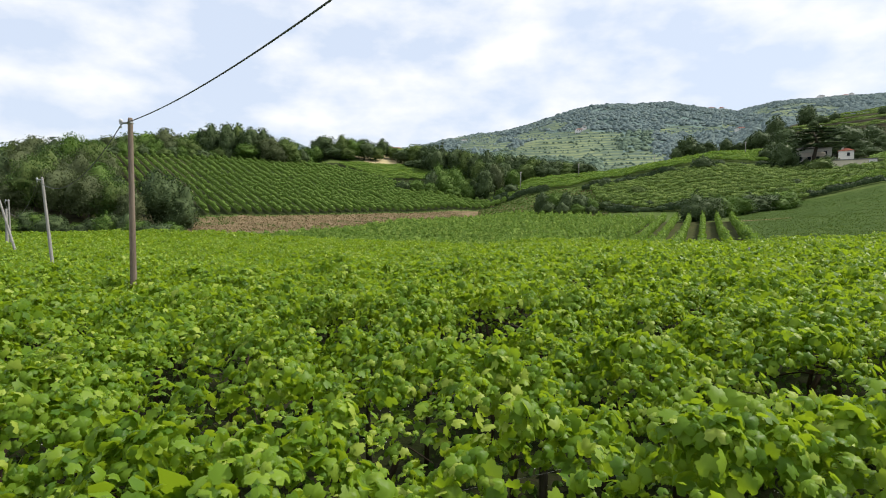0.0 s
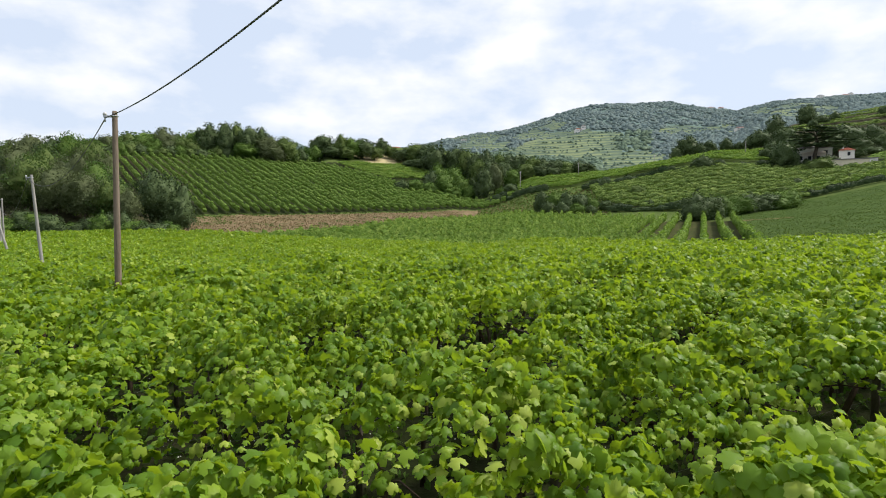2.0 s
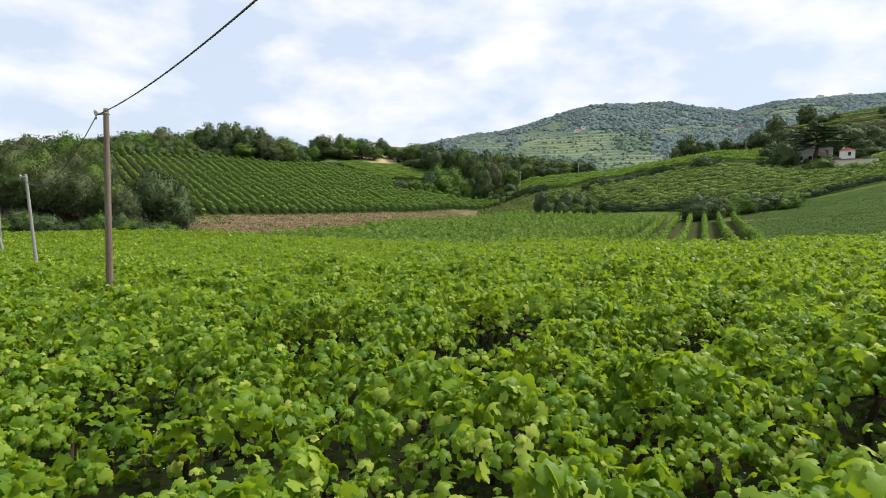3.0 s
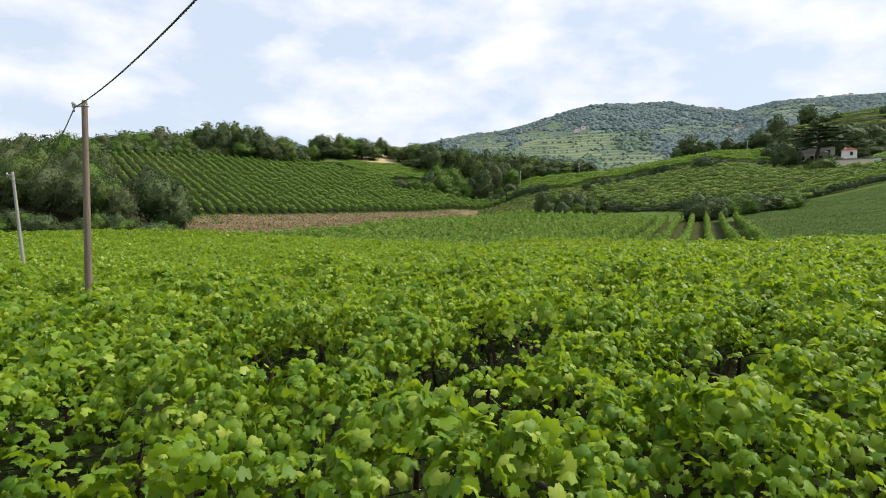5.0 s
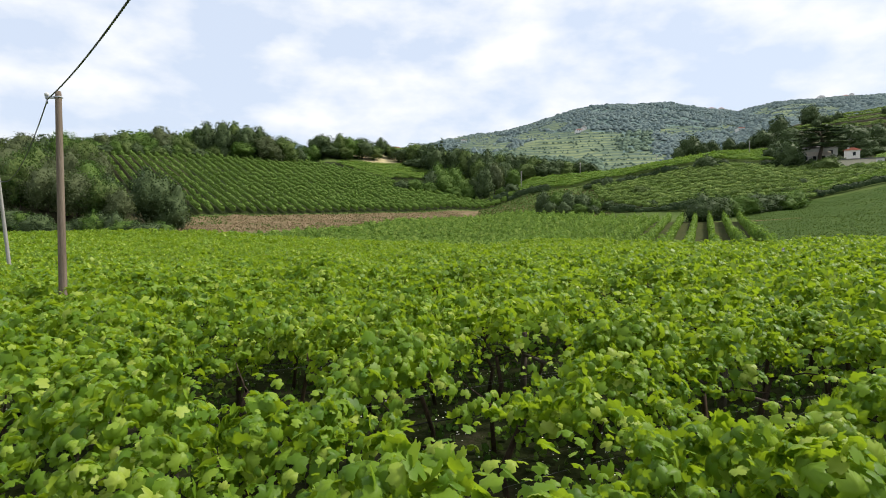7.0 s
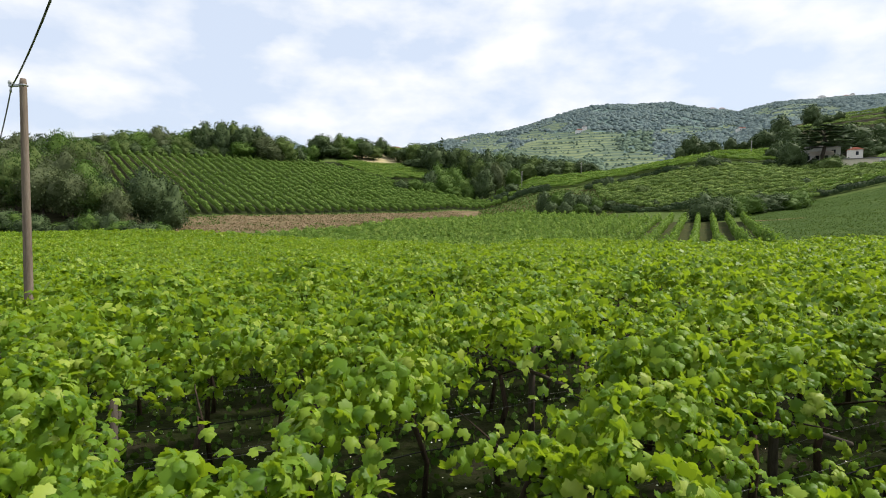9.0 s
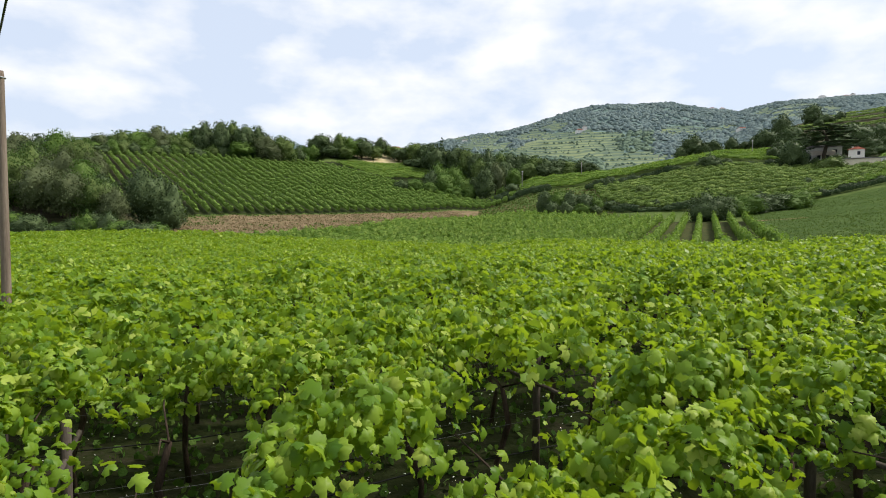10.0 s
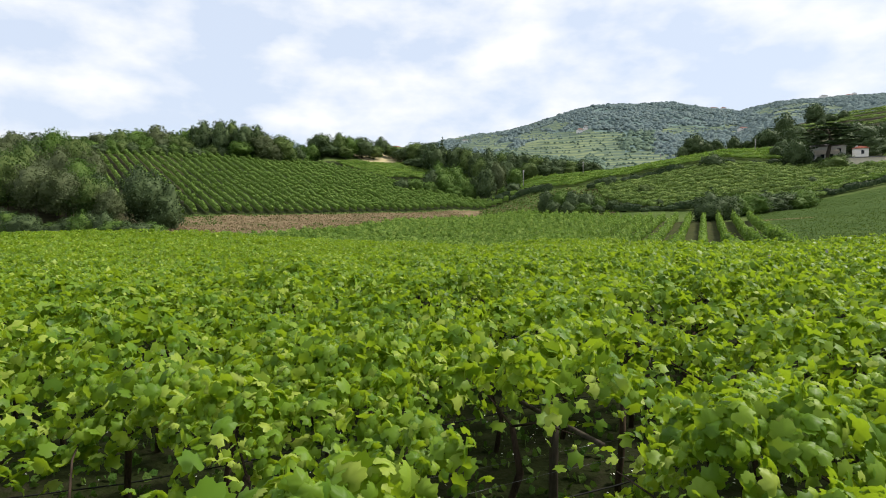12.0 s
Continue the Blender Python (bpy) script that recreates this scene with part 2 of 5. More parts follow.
# ---------------------------------------------------------------- numbers


def smooth(a, b, v):
    t = np.clip((v - a) / (b - a), 0, 1)
    return t * t * (3 - 2 * t)


def lattice(i, j, seed):
    h = np.sin(i * 127.1 + j * 311.7 + seed * 74.7) * 43758.5453
    return h - np.floor(h)


def vnoise(x, y, seed=0):
    x, y = np.asarray(x, float), np.asarray(y, float)
    i, j = np.floor(x), np.floor(y)
    fx, fy = x - i, y - j
    fx, fy = fx * fx * (3 - 2 * fx), fy * fy * (3 - 2 * fy)
    a = lattice(i, j, seed) * (1 - fx) + lattice(i + 1, j, seed) * fx
    b = lattice(i, j + 1, seed) * (1 - fx) + lattice(i + 1, j + 1, seed) * fx
    return a * (1 - fy) + b * fy


def fbm(x, y, seed=0, octaves=3):
    v, amp, tot = 0.0, 1.0, 0.0
    for o in range(octaves):
        v = v + amp * vnoise(np.asarray(x) * 2 ** o, np.asarray(y) * 2 ** o, seed + o * 13)
        tot += amp
        amp *= 0.5
    return v / tot


# ---------------------------------------------------------------- terrain
# the hill with the striped vineyard: its lower edge starts at EDGE_O and runs along EDGE_D, EDGE_N points uphill
EDGE_O, EDGE_D, EDGE_N = (-54.0, 133.0), (0.79, 0.613), (-0.613, 0.79)
# the valley and the terraced hill: heights by bearing (x / y) and by distance ahead
BEAR = [0.10, 0.162, 0.309, 0.456, 0.603, 0.759, 1.1]
AHEAD = [40, 75, 112, 140, 175, 215, 270, 380]
RISE = [
    [-0.5, 0.3, 1.8, 4.2, 8.5, 17.0, 24, 25],
    [-0.4, 0.4, 2.2, 4.0, 8.6, 18.5, 26, 27],
    [-0.2, 0.5, 2.8, 4.4, 12.0, 21.5, 27, 22],
    [0.0, 0.6, 3.3, 5.9, 17.0, 28.0, 33, 42],
    [0.2, 1.9, 4.9, 7.6, 18.0, 26.5, 42, 68],
    [0.4, 2.8, 7.2, 12.0, 21.6, 29.0, 45, 78],
    [1.0, 3.6, 9.0, 15.0, 24.0, 34.0, 52, 86],
]
FAR_B = [-0.9, -0.35, -0.25, -0.2, -0.05, 0.045, 0.113, 0.19, 0.25, 0.387, 0.45, 0.505, 0.573, 0.68, 0.76, 1.2]
FAR_R = [0.10, 0.118, 0.138, 0.12, 0.132, 0.155, 0.163, 0.186, 0.204, 0.209, 0.201, 0.194, 0.211, 0.220, 0.225, 0.24]
FAR_0 = [0.03, 0.04, 0.04, 0.04, 0.045, 0.05, 0.055, 0.06, 0.06, 0.075, 0.09, 0.11, 0.145, 0.165, 0.18, 0.2]


def edge_coords(x, y):
    a, b = x - EDGE_O[0], y - EDGE_O[1]
    return a * EDGE_D[0] + b * EDGE_D[1], a * EDGE_N[0] + b * EDGE_N[1]


def table(u, d):
    """Smooth lookup in RISE."""
    tab, B, A = np.array(RISE), np.array(BEAR), np.array(AHEAD, float)
    u, d = np.clip(u, B[0], B[-1]), np.clip(d, A[0], A[-1])
    i = np.clip(np.searchsorted(B, u, side="right") - 1, 0, len(B) - 2)
    j = np.clip(np.searchsorted(A, d, side="right") - 1, 0, len(A) - 2)
    fu = (u - B[i]) / (B[i + 1] - B[i])
    fd = (d - A[j]) / (A[j + 1] - A[j])
    return (tab[i, j] * (1 - fu) + tab[i + 1, j] * fu) * (1 - fd) + (tab[i, j + 1] * (1 - fu) + tab[i + 1, j + 1] * fu) * fd


def height(x, y):
    """The height of the ground."""
    x, y = np.asarray(x, float), np.asarray(y, float)
    near = np.maximum(0.025 * np.clip(x, -60, 60) - 0.015 * np.clip(y, -60, 60), -1.0 - 0.002 * np.abs(x))
    s, l = edge_coords(x, y)
    foot = 4.95 + 0.03 * np.clip(s, -80, 150)
    low = np.where(l > -17, foot + 0.16 * l, foot - 2.72 + (0.085 - 0.025 * smooth(0, 60, s)) * (l + 17))
    hill = foot + 0.285 * np.clip(l, 0, 70 + 40 * smooth(62, 90, s)) + 2 * smooth(75, 130, l)
    left = np.maximum(np.where(l > 0, hill, low), -0.8)
    d = np.maximum(y, 1.0)
    u = x / d
    step_at = np.interp(u, [0.2, 0.262, 0.33, 0.42, 0.575, 0.7], [190, 193, 195, 190, 190, 192])
    step = 1.5 * (smooth(step_at - 0.8, step_at + 0.8, y) - smooth(step_at, step_at + 26, y)) * smooth(0.22, 0.28, u) * (1 - smooth(0.58, 0.62, u))
    local = left + (table(u, d) + step - left) * smooth(0.055, 0.16, u)
    h = near + (local - near) * smooth(32, 72, y)
    dist = np.maximum(y, 50)
    uf = np.clip(x / dist, -0.9, 1.2)
    e0, er = np.interp(uf, FAR_B, FAR_0), np.interp(uf, FAR_B, FAR_R) - 0.006
    spur = 1 + 0.16 * (fbm(x / 170, y / 260, 5, 3) - 0.5) * smooth(450, 800, y) * (1 - smooth(1250, 1450, y))
    far = 3.5 + dist * (e0 + (er - e0) * smooth(430, 1450, dist) * spur) * (1 - 0.55 * smooth(1500, 3200, dist))
    far = far + (fbm(x / 45, y / 45, 9, 2) - 0.5) * 10 * smooth(600, 1200, y)
    h = h + (far - h) * smooth(385, 520, y)
    h = h + (fbm(x / 3.0, y / 3.0, 3, 2) - 0.5) * 0.12 + (fbm(x / 18, y / 18, 4, 2) - 0.5) * 0.9 * smooth(70, 130, np.abs(y))
    return h


# open terraced fields on the far hill: bearings and slopes of sight from the vineyard, and how open they are
FAR_FIELDS = [(0.03, 0.115, 0.122, 0.149, 0.9), (0.135, 0.295, 0.115, 0.155, 1.0), (0.27, 0.40, 0.085, 0.123, 0.9), (0.09, 0.22, 0.157, 0.177, 0.62), (0.53, 0.69, 0.178, 0.207, 0.6), (0.36, 0.5, 0.15, 0.166, 0.6), (0.20, 0.28, 0.19, 0.197, 0.5)]


def far_wooded(x, y, h):
    """0 on the open fields of the far hills, 1 in the woods."""
    u = x / np.maximum(y, 1) + 0.075 * (fbm(x / 85, y / 85, 83, 3) - 0.5)
    e = (h - 3.5) / np.maximum(y, 1) + 0.022 * (fbm(x / 60, y / 110, 84, 3) - 0.5)
    o = np.zeros(np.shape(x))
    for u0, u1, e0, e1, amount in FAR_FIELDS:
        inside = smooth(u0 - 0.02, u0 + 0.02, u) * (1 - smooth(u1 - 0.02, u1 + 0.02, u)) * smooth(e0 - 0.006, e0 + 0.004, e) * (1 - smooth(e1 - 0.004, e1 + 0.006, e))
        o = np.maximum(o, amount * inside)
    return 1 - smooth(0.3, 0.42, o * (0.35 + 0.75 * fbm(x / 55, y / 38, 77, 3)))


def ground_z(x, y):
    return float(height(np.array([x]), np.array([y]))[0])


# near vineyard: rows along ROW_U, numbered along ROW_V
ROW_U, ROW_V, ROW_GAP, ROW_0 = (0.911, 0.412), (-0.412, 0.911), 2.75, 5.1
# young vineyard beyond it
MID_D, MID_N, MID_GAP, MID_O = (0.41, 0.912), (0.912, -0.41), 2.45, (33.2, 62.0)


def near_edge(x):
    return np.minimum(97.0, np.interp(x, [-78, -25, -15, 0, 12, 23, 40], [124, 91, 81, 64, 57, 48, 46]))


def in_near(x, y):
    return (y < near_edge(x)) & (y > -30) & (x > -78) & (x < 62 - 0.15 * y)


def mid_top(x, y):
    """True below the upper edge of the young vineyard."""
    s, l = edge_coords(x, y)
    u = x / np.maximum(y, 1)
    return (l < -20 - 15 * (1 - smooth(5, 45, s))) & (y < np.interp(u, [-0.5, 0.08, 0.162, 0.31, 0.42, 0.52], [170, 165, 148, 134, 119, 108]))


def in_mid(x, y):
    off = (x - MID_O[0]) * MID_N[0] + (y - MID_O[1]) * MID_N[1]
    return (off < 1.2) & (y > near_edge(x) + 2) & mid_top(x, y) & (off > -95)


# ---------------------------------------------------------------- mesh helpers
def mesh_from(name, verts, faces, mat, smooth_shade=False, mats=None, index=None):
    """A mesh from arrays; faces: an (n, 3) or (n, 4) array."""
    verts, faces = np.asarray(verts, np.float32), np.asarray(faces, np.int32)
    me = bpy.data.meshes.new(name)
    n, k = faces.shape
    me.vertices.add(len(verts))
    me.vertices.foreach_set("co", verts.ravel())
    me.loops.add(n * k)
    me.loops.foreach_set("vertex_index", faces.ravel())
    me.polygons.add(n)
    me.polygons.foreach_set("loop_start", np.arange(0, n * k, k, dtype=np.int32))
    me.polygons.foreach_set("use_smooth", np.full(n, smooth_shade))
    for m in (mats or [mat]):
        me.materials.append(m)
    if index is not None:
        me.polygons.foreach_set("material_index", np.asarray(index, np.int32))
    me.update(calc_edges=True)
    return me


def part_mesh(name, me, parent, label=""):
    ob = new(name, me)
    ob.parent = parent
    if label:
        tagged(ob, label)
    return ob


def part(name, bm, mat, parent, label=""):
    me = bpy.data.meshes.new(name)
    bm.to_mesh(me)
    bm.free()
    me.materials.append(mat)
    return part_mesh(name, me, parent, label)


def empty(name, loc, label="", category="", group="", kind=""):
    ob = new(name)
    ob.empty_display_size = 0.3
    ob.location = loc
    return tagged(ob, label, category, group, kind)


def tube(points, radii, sides=8, cap=True):
    """Vertices and quads of a round tube along points."""
    pts = [Vector(p) for p in points]
    vs, fs = [], []
    side = Vector((1, 0, 0))
    for i, p in enumerate(pts):
        d = (pts[min(i + 1, len(pts) - 1)] - pts[max(i - 1, 0)]).normalized()
        if abs(d.dot(side)) > 0.9:
            side = Vector((0, 1, 0)) if abs(d.y) < 0.9 else Vector((0, 0, 1))
        a = d.cross(side).normalized()
        b = d.cross(a)
        for k in range(sides):
            t = 2 * math.pi * k / sides
            vs.append(p + (a * math.cos(t) + b * math.sin(t)) * radii[i])
    for i in range(len(pts) - 1):
        for k in range(sides):
            q = (k + 1) % sides
            fs.append((i * sides + k, i * sides + q, (i + 1) * sides + q, (i + 1) * sides + k))
    if cap:
        c = len(vs)
        vs.append(pts[-1])
        o = (len(pts) - 1) * sides
        for k in range(sides):
            fs.append((o + k, o + (k + 1) % sides, c, c))
        c = len(vs)
        vs.append(pts[0])
        for k in range(sides):
            fs.append(((k + 1) % sides, k, c, c))
    return [tuple(v) for v in vs], fs


def poly_mesh(name, verts, faces, mat, shade=True):
    me = bpy.data.meshes.new(name)
    clean = [tuple(dict.fromkeys(f)) for f in faces]
    me.from_pydata([tuple(v) for v in verts], [], clean)
    me.materials.append(mat)
    for p in me.polygons:
        p.use_smooth = shade
    me.update()
    return me


def tubes(name, runs, mat, sides=8):
    """Several tubes as one mesh: runs of (points, radii)."""
    V, Fs = [], []
    for pts, rad in runs:
        v, f = tube(pts, rad, sides)
        o = len(V)
        V += v
        Fs += [tuple(i + o for i in q) for q in f]
    return poly_mesh(name, V, Fs, mat)


def box(bm, x0, x1, y0, y1, z0, z1, bevel=0.0):
    g = bmesh.ops.create_cube(bm, size=1.0)["verts"]
    for v in g:
        v.co = ((x0 + x1) / 2 + v.co.x * (x1 - x0), (y0 + y1) / 2 + v.co.y * (y1 - y0), (z0 + z1) / 2 + v.co.z * (z1 - z0))
    if bevel:
        es = list({e for v in g for e in v.link_edges})
        bmesh.ops.bevel(bm, geom=es, offset=bevel, segments=1, affect='EDGES')


# leaf outlines: a five-lobed vine leaf, a simpler one, and a spray of leaves seen from afar
def vine_leaf_template():
    """A five-lobed leaf with a toothed rim, folded along its five veins."""
    ang = [0, 9, 17, 27, 37, 47, 56, 67, 80, 95, 112, 130, 152]
    rad = [1.08, 0.92, 0.96, 0.8, 0.74, 0.92, 1.02, 0.86, 0.88, 0.76, 0.9, 0.8, 0.68]
    pts = []
    for a, r in zip(ang, rad):
        pts.append((math.sin(radians(a)) * r, math.cos(radians(a)) * r))
    left = [(-x, y) for x, y in reversed(pts[1:])]
    ring = pts + [(0.0, -0.16)] + left
    n = len(ring)
    vein = [0, 6, 10, n - 10, n - 6]
    fold = [(0.0, 0.5, 0.0), (0.22, 0.34, 0.11), (0.44, 0.28, 0.0), (0.42, 0.02, 0.11), (0.36, -0.24, 0.0), (0.0, -0.12, 0.06), (-0.36, -0.24, 0.0), (-0.42, 0.02, 0.11), (-0.44, 0.28, 0.0), (-0.22, 0.34, 0.11)]
    v = [(0.0, 0.04, 0.05)] + [(x, y, z + 0.04 - 0.1 * (x * x + y * y)) for x, y, z in fold]
    v += [(x, y, -0.3 * (x * x + (y - 0.1) ** 2) - 0.06 * abs(x) + (-0.04 if k in vein else 0.05 * math.sin(k * 2.6))) for k, (x, y) in enumerate(ring)]
    m = len(fold)
    f = [(0, 1 + (k + 1) % m, 1 + k) for k in range(m)]
    # join the inner folds to the rim, walking round both by angle
    def bearing(p):
        return math.atan2(p[0], p[1] - 0.04) % (2 * math.pi)
    inner = [bearing(p) for p in v[1:1 + m]]
    outer = [bearing(p) for p in v[1 + m:]]
    i = j = 0
    while i < m or j < n:
        a = inner[i + 1] if i + 1 < m else 2 * math.pi + inner[(i + 1) % m]
        b = outer[j + 1] if j + 1 < n else 2 * math.pi + outer[(j + 1) % n]
        if j < n and (i >= m or b <= a):
            f.append((1 + i % m, 1 + m + (j + 1) % n, 1 + m + j % n))
            j += 1
        else:
            f.append((1 + i % m, 1 + (i + 1) % m, 1 + m + j % n))
            i += 1
    return np.array(v), np.array(f)


def plain_leaf_template():
    half = [(0.2, 0.72), (0.42, 0.6), (0.9, 0.5), (0.8, 0.05), (0.86, -0.38), (0.42, -0.7)]
    ring = [(0, 1.05)] + half + [(0, -0.2)] + [(-x, y) for x, y in reversed(half)]
    v = [(x, y, 0.1 - 0.26 * abs(x) - 0.2 * y * y) for x, y in ring]
    v.append((0.0, 0.1, 0.12))
    n = len(ring)
    f = [(n, (k + 1) % n, k) for k in range(n)]
    return np.array(v), np.array(f)


def lobed_leaf_template():
    ring = [(0, 1.05), (0.4, 0.55), (0.92, 0.42), (0.62, -0.62), (0, -0.25), (-0.62, -0.62), (-0.92, 0.42), (-0.4, 0.55)]
    v = [(x, y, 0.1 - 0.26 * abs(x) - 0.2 * y * y) for x, y in ring]
    f = [(0, 7, 1), (1, 7, 4), (1, 4, 2), (2, 4, 3), (7, 6, 4), (6, 5, 4)]
    return np.array(v), np.array(f)


def quad_template():
    v = np.array([(0, 1, -0.1), (0.75, 0.0, 0.06), (0, -0.9, -0.1), (-0.75, 0.1, 0.06)], float)
    return v, np.array([(0, 3, 1), (3, 2, 1)])


def spray_template():
    v = np.array([(0, 1, -0.1), (0.8, 0.2, 0.08), (0.5, -0.85, -0.1), (-0.6, -0.75, -0.05), (-0.8, 0.25, 0.1)], float)
    return v, np.array([(0, 4, 1), (4, 3, 1), (3, 2, 1)])


def scatter(template, pos, normal, size, r, droop=0.0):
    """Copies of a leaf at pos, facing normal, turned at random or with the tip hanging: vertices and faces."""
    tv, tf = template
    n = len(pos)
    nz = normal / np.maximum(np.linalg.norm(normal, axis=1, keepdims=True), 1e-6)
    a = r.normal(size=(n, 3))
    if droop:
        a = np.cross(nz, np.array([0.0, 0.0, -1.0])[None, :]) + a * (1 - droop)
        a = np.cross(nz, a)
    ax = np.cross(a, nz)
    ax /= np.maximum(np.linalg.norm(ax, axis=1, keepdims=True), 1e-6)
    ay = np.cross(nz, ax)
    wid = size * r.uniform(0.82, 1.12, n)
    curl = r.uniform(0.1, 1.7, n)
    V = (pos[:, None, :] + (ax * wid[:, None])[:, None, :] * tv[None, :, 0:1] + (ay * size[:, None])[:, None, :] * tv[None, :, 1:2]
         + (nz * (size * curl)[:, None])[:, None, :] * tv[None, :, 2:3])
    Fc = tf[None, :, :] + (np.arange(n) * len(tv))[:, None, None]
    return V.reshape(-1, 3), Fc.reshape(-1, 3)


LEAF_FINE, LEAF_PLAIN, LEAF_LOBED, LEAF_SPRAY, LEAF_QUAD = vine_leaf_template(), plain_leaf_template(), lobed_leaf_template(), spray_template(), quad_template()


def joined(pieces):
    V, Fs, o = [], [], 0
    for v, f in pieces:
        V.append(v)
        Fs.append(f + o)
        o += len(v)
    return np.concatenate(V), np.concatenate(Fs)


# ---------------------------------------------------------------- ground
def build_ground():
    ys = np.concatenate([np.linspace(-1500, -80, 12), np.linspace(-60, 60, 60), np.linspace(62, 300, 140), np.geomspace(302, 4300, 130)])
    w = np.linspace(-1, 1, 251)
    w = np.sign(w) * (0.55 * np.abs(w) + 0.45 * np.abs(w) ** 3)
    half = 70 + 1.5 * np.abs(ys)
    X = w[None, :] * half[:, None]
    Y = np.repeat(ys[:, None], len(w), axis=1)
    Z = height(X, Y)
    V = np.stack([X, Y, Z], -1).reshape(-1, 3)
    nr, nc = X.shape
    i = (np.arange(nr - 1)[:, None] * nc + np.arange(nc - 1)[None, :]).ravel()
    Fs = np.stack([i, i + 1, i + nc + 1, i + nc], 1)
    c = V[Fs].mean(1)
    x, y = c[:, 0], c[:, 1]
    s, l = edge_coords(x, y)
    u = x / np.maximum(y, 1)
    wob = (fbm(x / 6, y / 6, 21, 2) - 0.5) * 3
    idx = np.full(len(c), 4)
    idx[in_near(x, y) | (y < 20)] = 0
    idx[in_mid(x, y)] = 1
    idx[(l + wob * 1.4 > -20 - 18 * (1 - smooth(5, 45, s))) & (y > 98) & (l + wob * 0.4 < -1.5) & (s > -8) & (s < 84) & (u < 0.07)] = 2
    idx[(u > 0.175) & (u < 0.265) & (y > 139 + wob * 0.5) & (y < 147)] = 2
    off = (x - MID_O[0]) * MID_N[0] + (y - MID_O[1]) * MID_N[1]
    idx[(l > 0) & (l < 70) & (s < 100) & (u < 0.1) & (u > -0.7)] = 8
    idx[(y > 147) & (y < 191) & (u > 0.27) & (u < 0.8)] = 8
    idx[(off > 1.2) & (y > near_edge(x)) & (y < 143 - 0.02 * (x - 60)) & (u > 0.3)] = 3
    idx[(y > 107) & (y < 110.5 + wob * 0.6) & (u > 0.485) & (u < 0.6) & (off > 1.0)] = 2
    idx[(u < -0.43) & (y > 97) & (l < 75)] = 6
    idx[(s > 86) & (s < 118) & (l + wob > 70) & (l < 104) & (u < -0.03)] = 5
    top_edge = np.interp(s, [45, 60, 70, 80, 90], [68, 63, 46, 22, 9])
    idx[(s > 58) & (s < 72) & (l > top_edge + 1) & (l < top_edge + 6 + wob)] = 2
    idx[(y > 205) & (y < 430) & (u > 0.53)] = 6
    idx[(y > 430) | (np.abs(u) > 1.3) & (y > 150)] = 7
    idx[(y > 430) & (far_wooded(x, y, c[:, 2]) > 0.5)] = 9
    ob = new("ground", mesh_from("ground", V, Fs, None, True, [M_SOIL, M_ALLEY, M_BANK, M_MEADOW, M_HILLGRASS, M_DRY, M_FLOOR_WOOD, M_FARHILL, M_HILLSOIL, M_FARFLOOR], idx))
    tagged(ob, "rolling farmland with grassy soil, a dry bank and hillsides", "ground", kind="structure")


build_ground()


# ---------------------------------------------------------------- the pergola vineyard
def mounds(x, y, cell=0.85, seed=31):
    """Rounded heads of shoots with creases between them, about -0.4 to 1."""
    gx, gy = np.floor(x / cell), np.floor(y / cell)
    best = np.full(np.shape(x), -9.0)
    for i in (-1, 0, 1):
        for j in (-1, 0, 1):
            a, b = gx + i, gy + j
            cx = (a + 0.5 + 0.8 * (lattice(a, b, seed) - 0.5)) * cell
            cy = (b + 0.5 + 0.8 * (lattice(a, b, seed + 1) - 0.5)) * cell
            top = 0.55 + 0.45 * lattice(a, b, seed + 2)
            best = np.maximum(best, top - ((x - cx) ** 2 + (y - cy) ** 2) / (0.72 * cell) ** 2)
    return np.maximum(best, -0.45)


def heads(x, y):
    """Long heads of shoots that lie along the rows, with shaded creases between them."""
    s, v = x * ROW_U[0] + y * ROW_U[1], x * ROW_V[0] + y * ROW_V[1]
    return mounds(0.52 * s, v + 0.12 * np.sin(s * 1.3), 0.86)


def canopy_top(x, y):
    calm = 1 - 0.35 * smooth(14, 40, y)
    return height(x, y) - 0.38 * in_hole(x + 0.75 * ROW_V[0], y + 0.75 * ROW_V[1], 1.35) + 1.70 + calm * (0.56 * heads(x, y) + 0.2 * mounds(x, y, 0.4, 61)) + (fbm(x / 3.5, y / 3.5, 37, 2) - 0.5) * 0.4 + 0.06 * (1 - calm)


def roof(k, s, w):
    """Upper surface of the leaves of row k, and how open the gap on that side is."""
    v = ROW_0 + ROW_GAP * k + w
    x, y = s * ROW_U[0] + v * ROW_V[0], s * ROW_U[1] + v * ROW_V[1]
    op = openness(np.where(w > 0, k, k - 1), s)
    lim = 1.46 - 0.89 * op
    t = np.minimum(np.abs(w) / lim, 1.0)
    sag = openness(np.full(np.shape(s), k), s)
    z = canopy_top(x, y) + 0.1 - (0.32 - 0.1 * smooth(0.6, 1.2, op)) * t ** 2.6 - 0.46 * smooth(0.6, 1.0, sag) * smooth(-0.9, 0.5, w)
    return x, y, z, op, lim


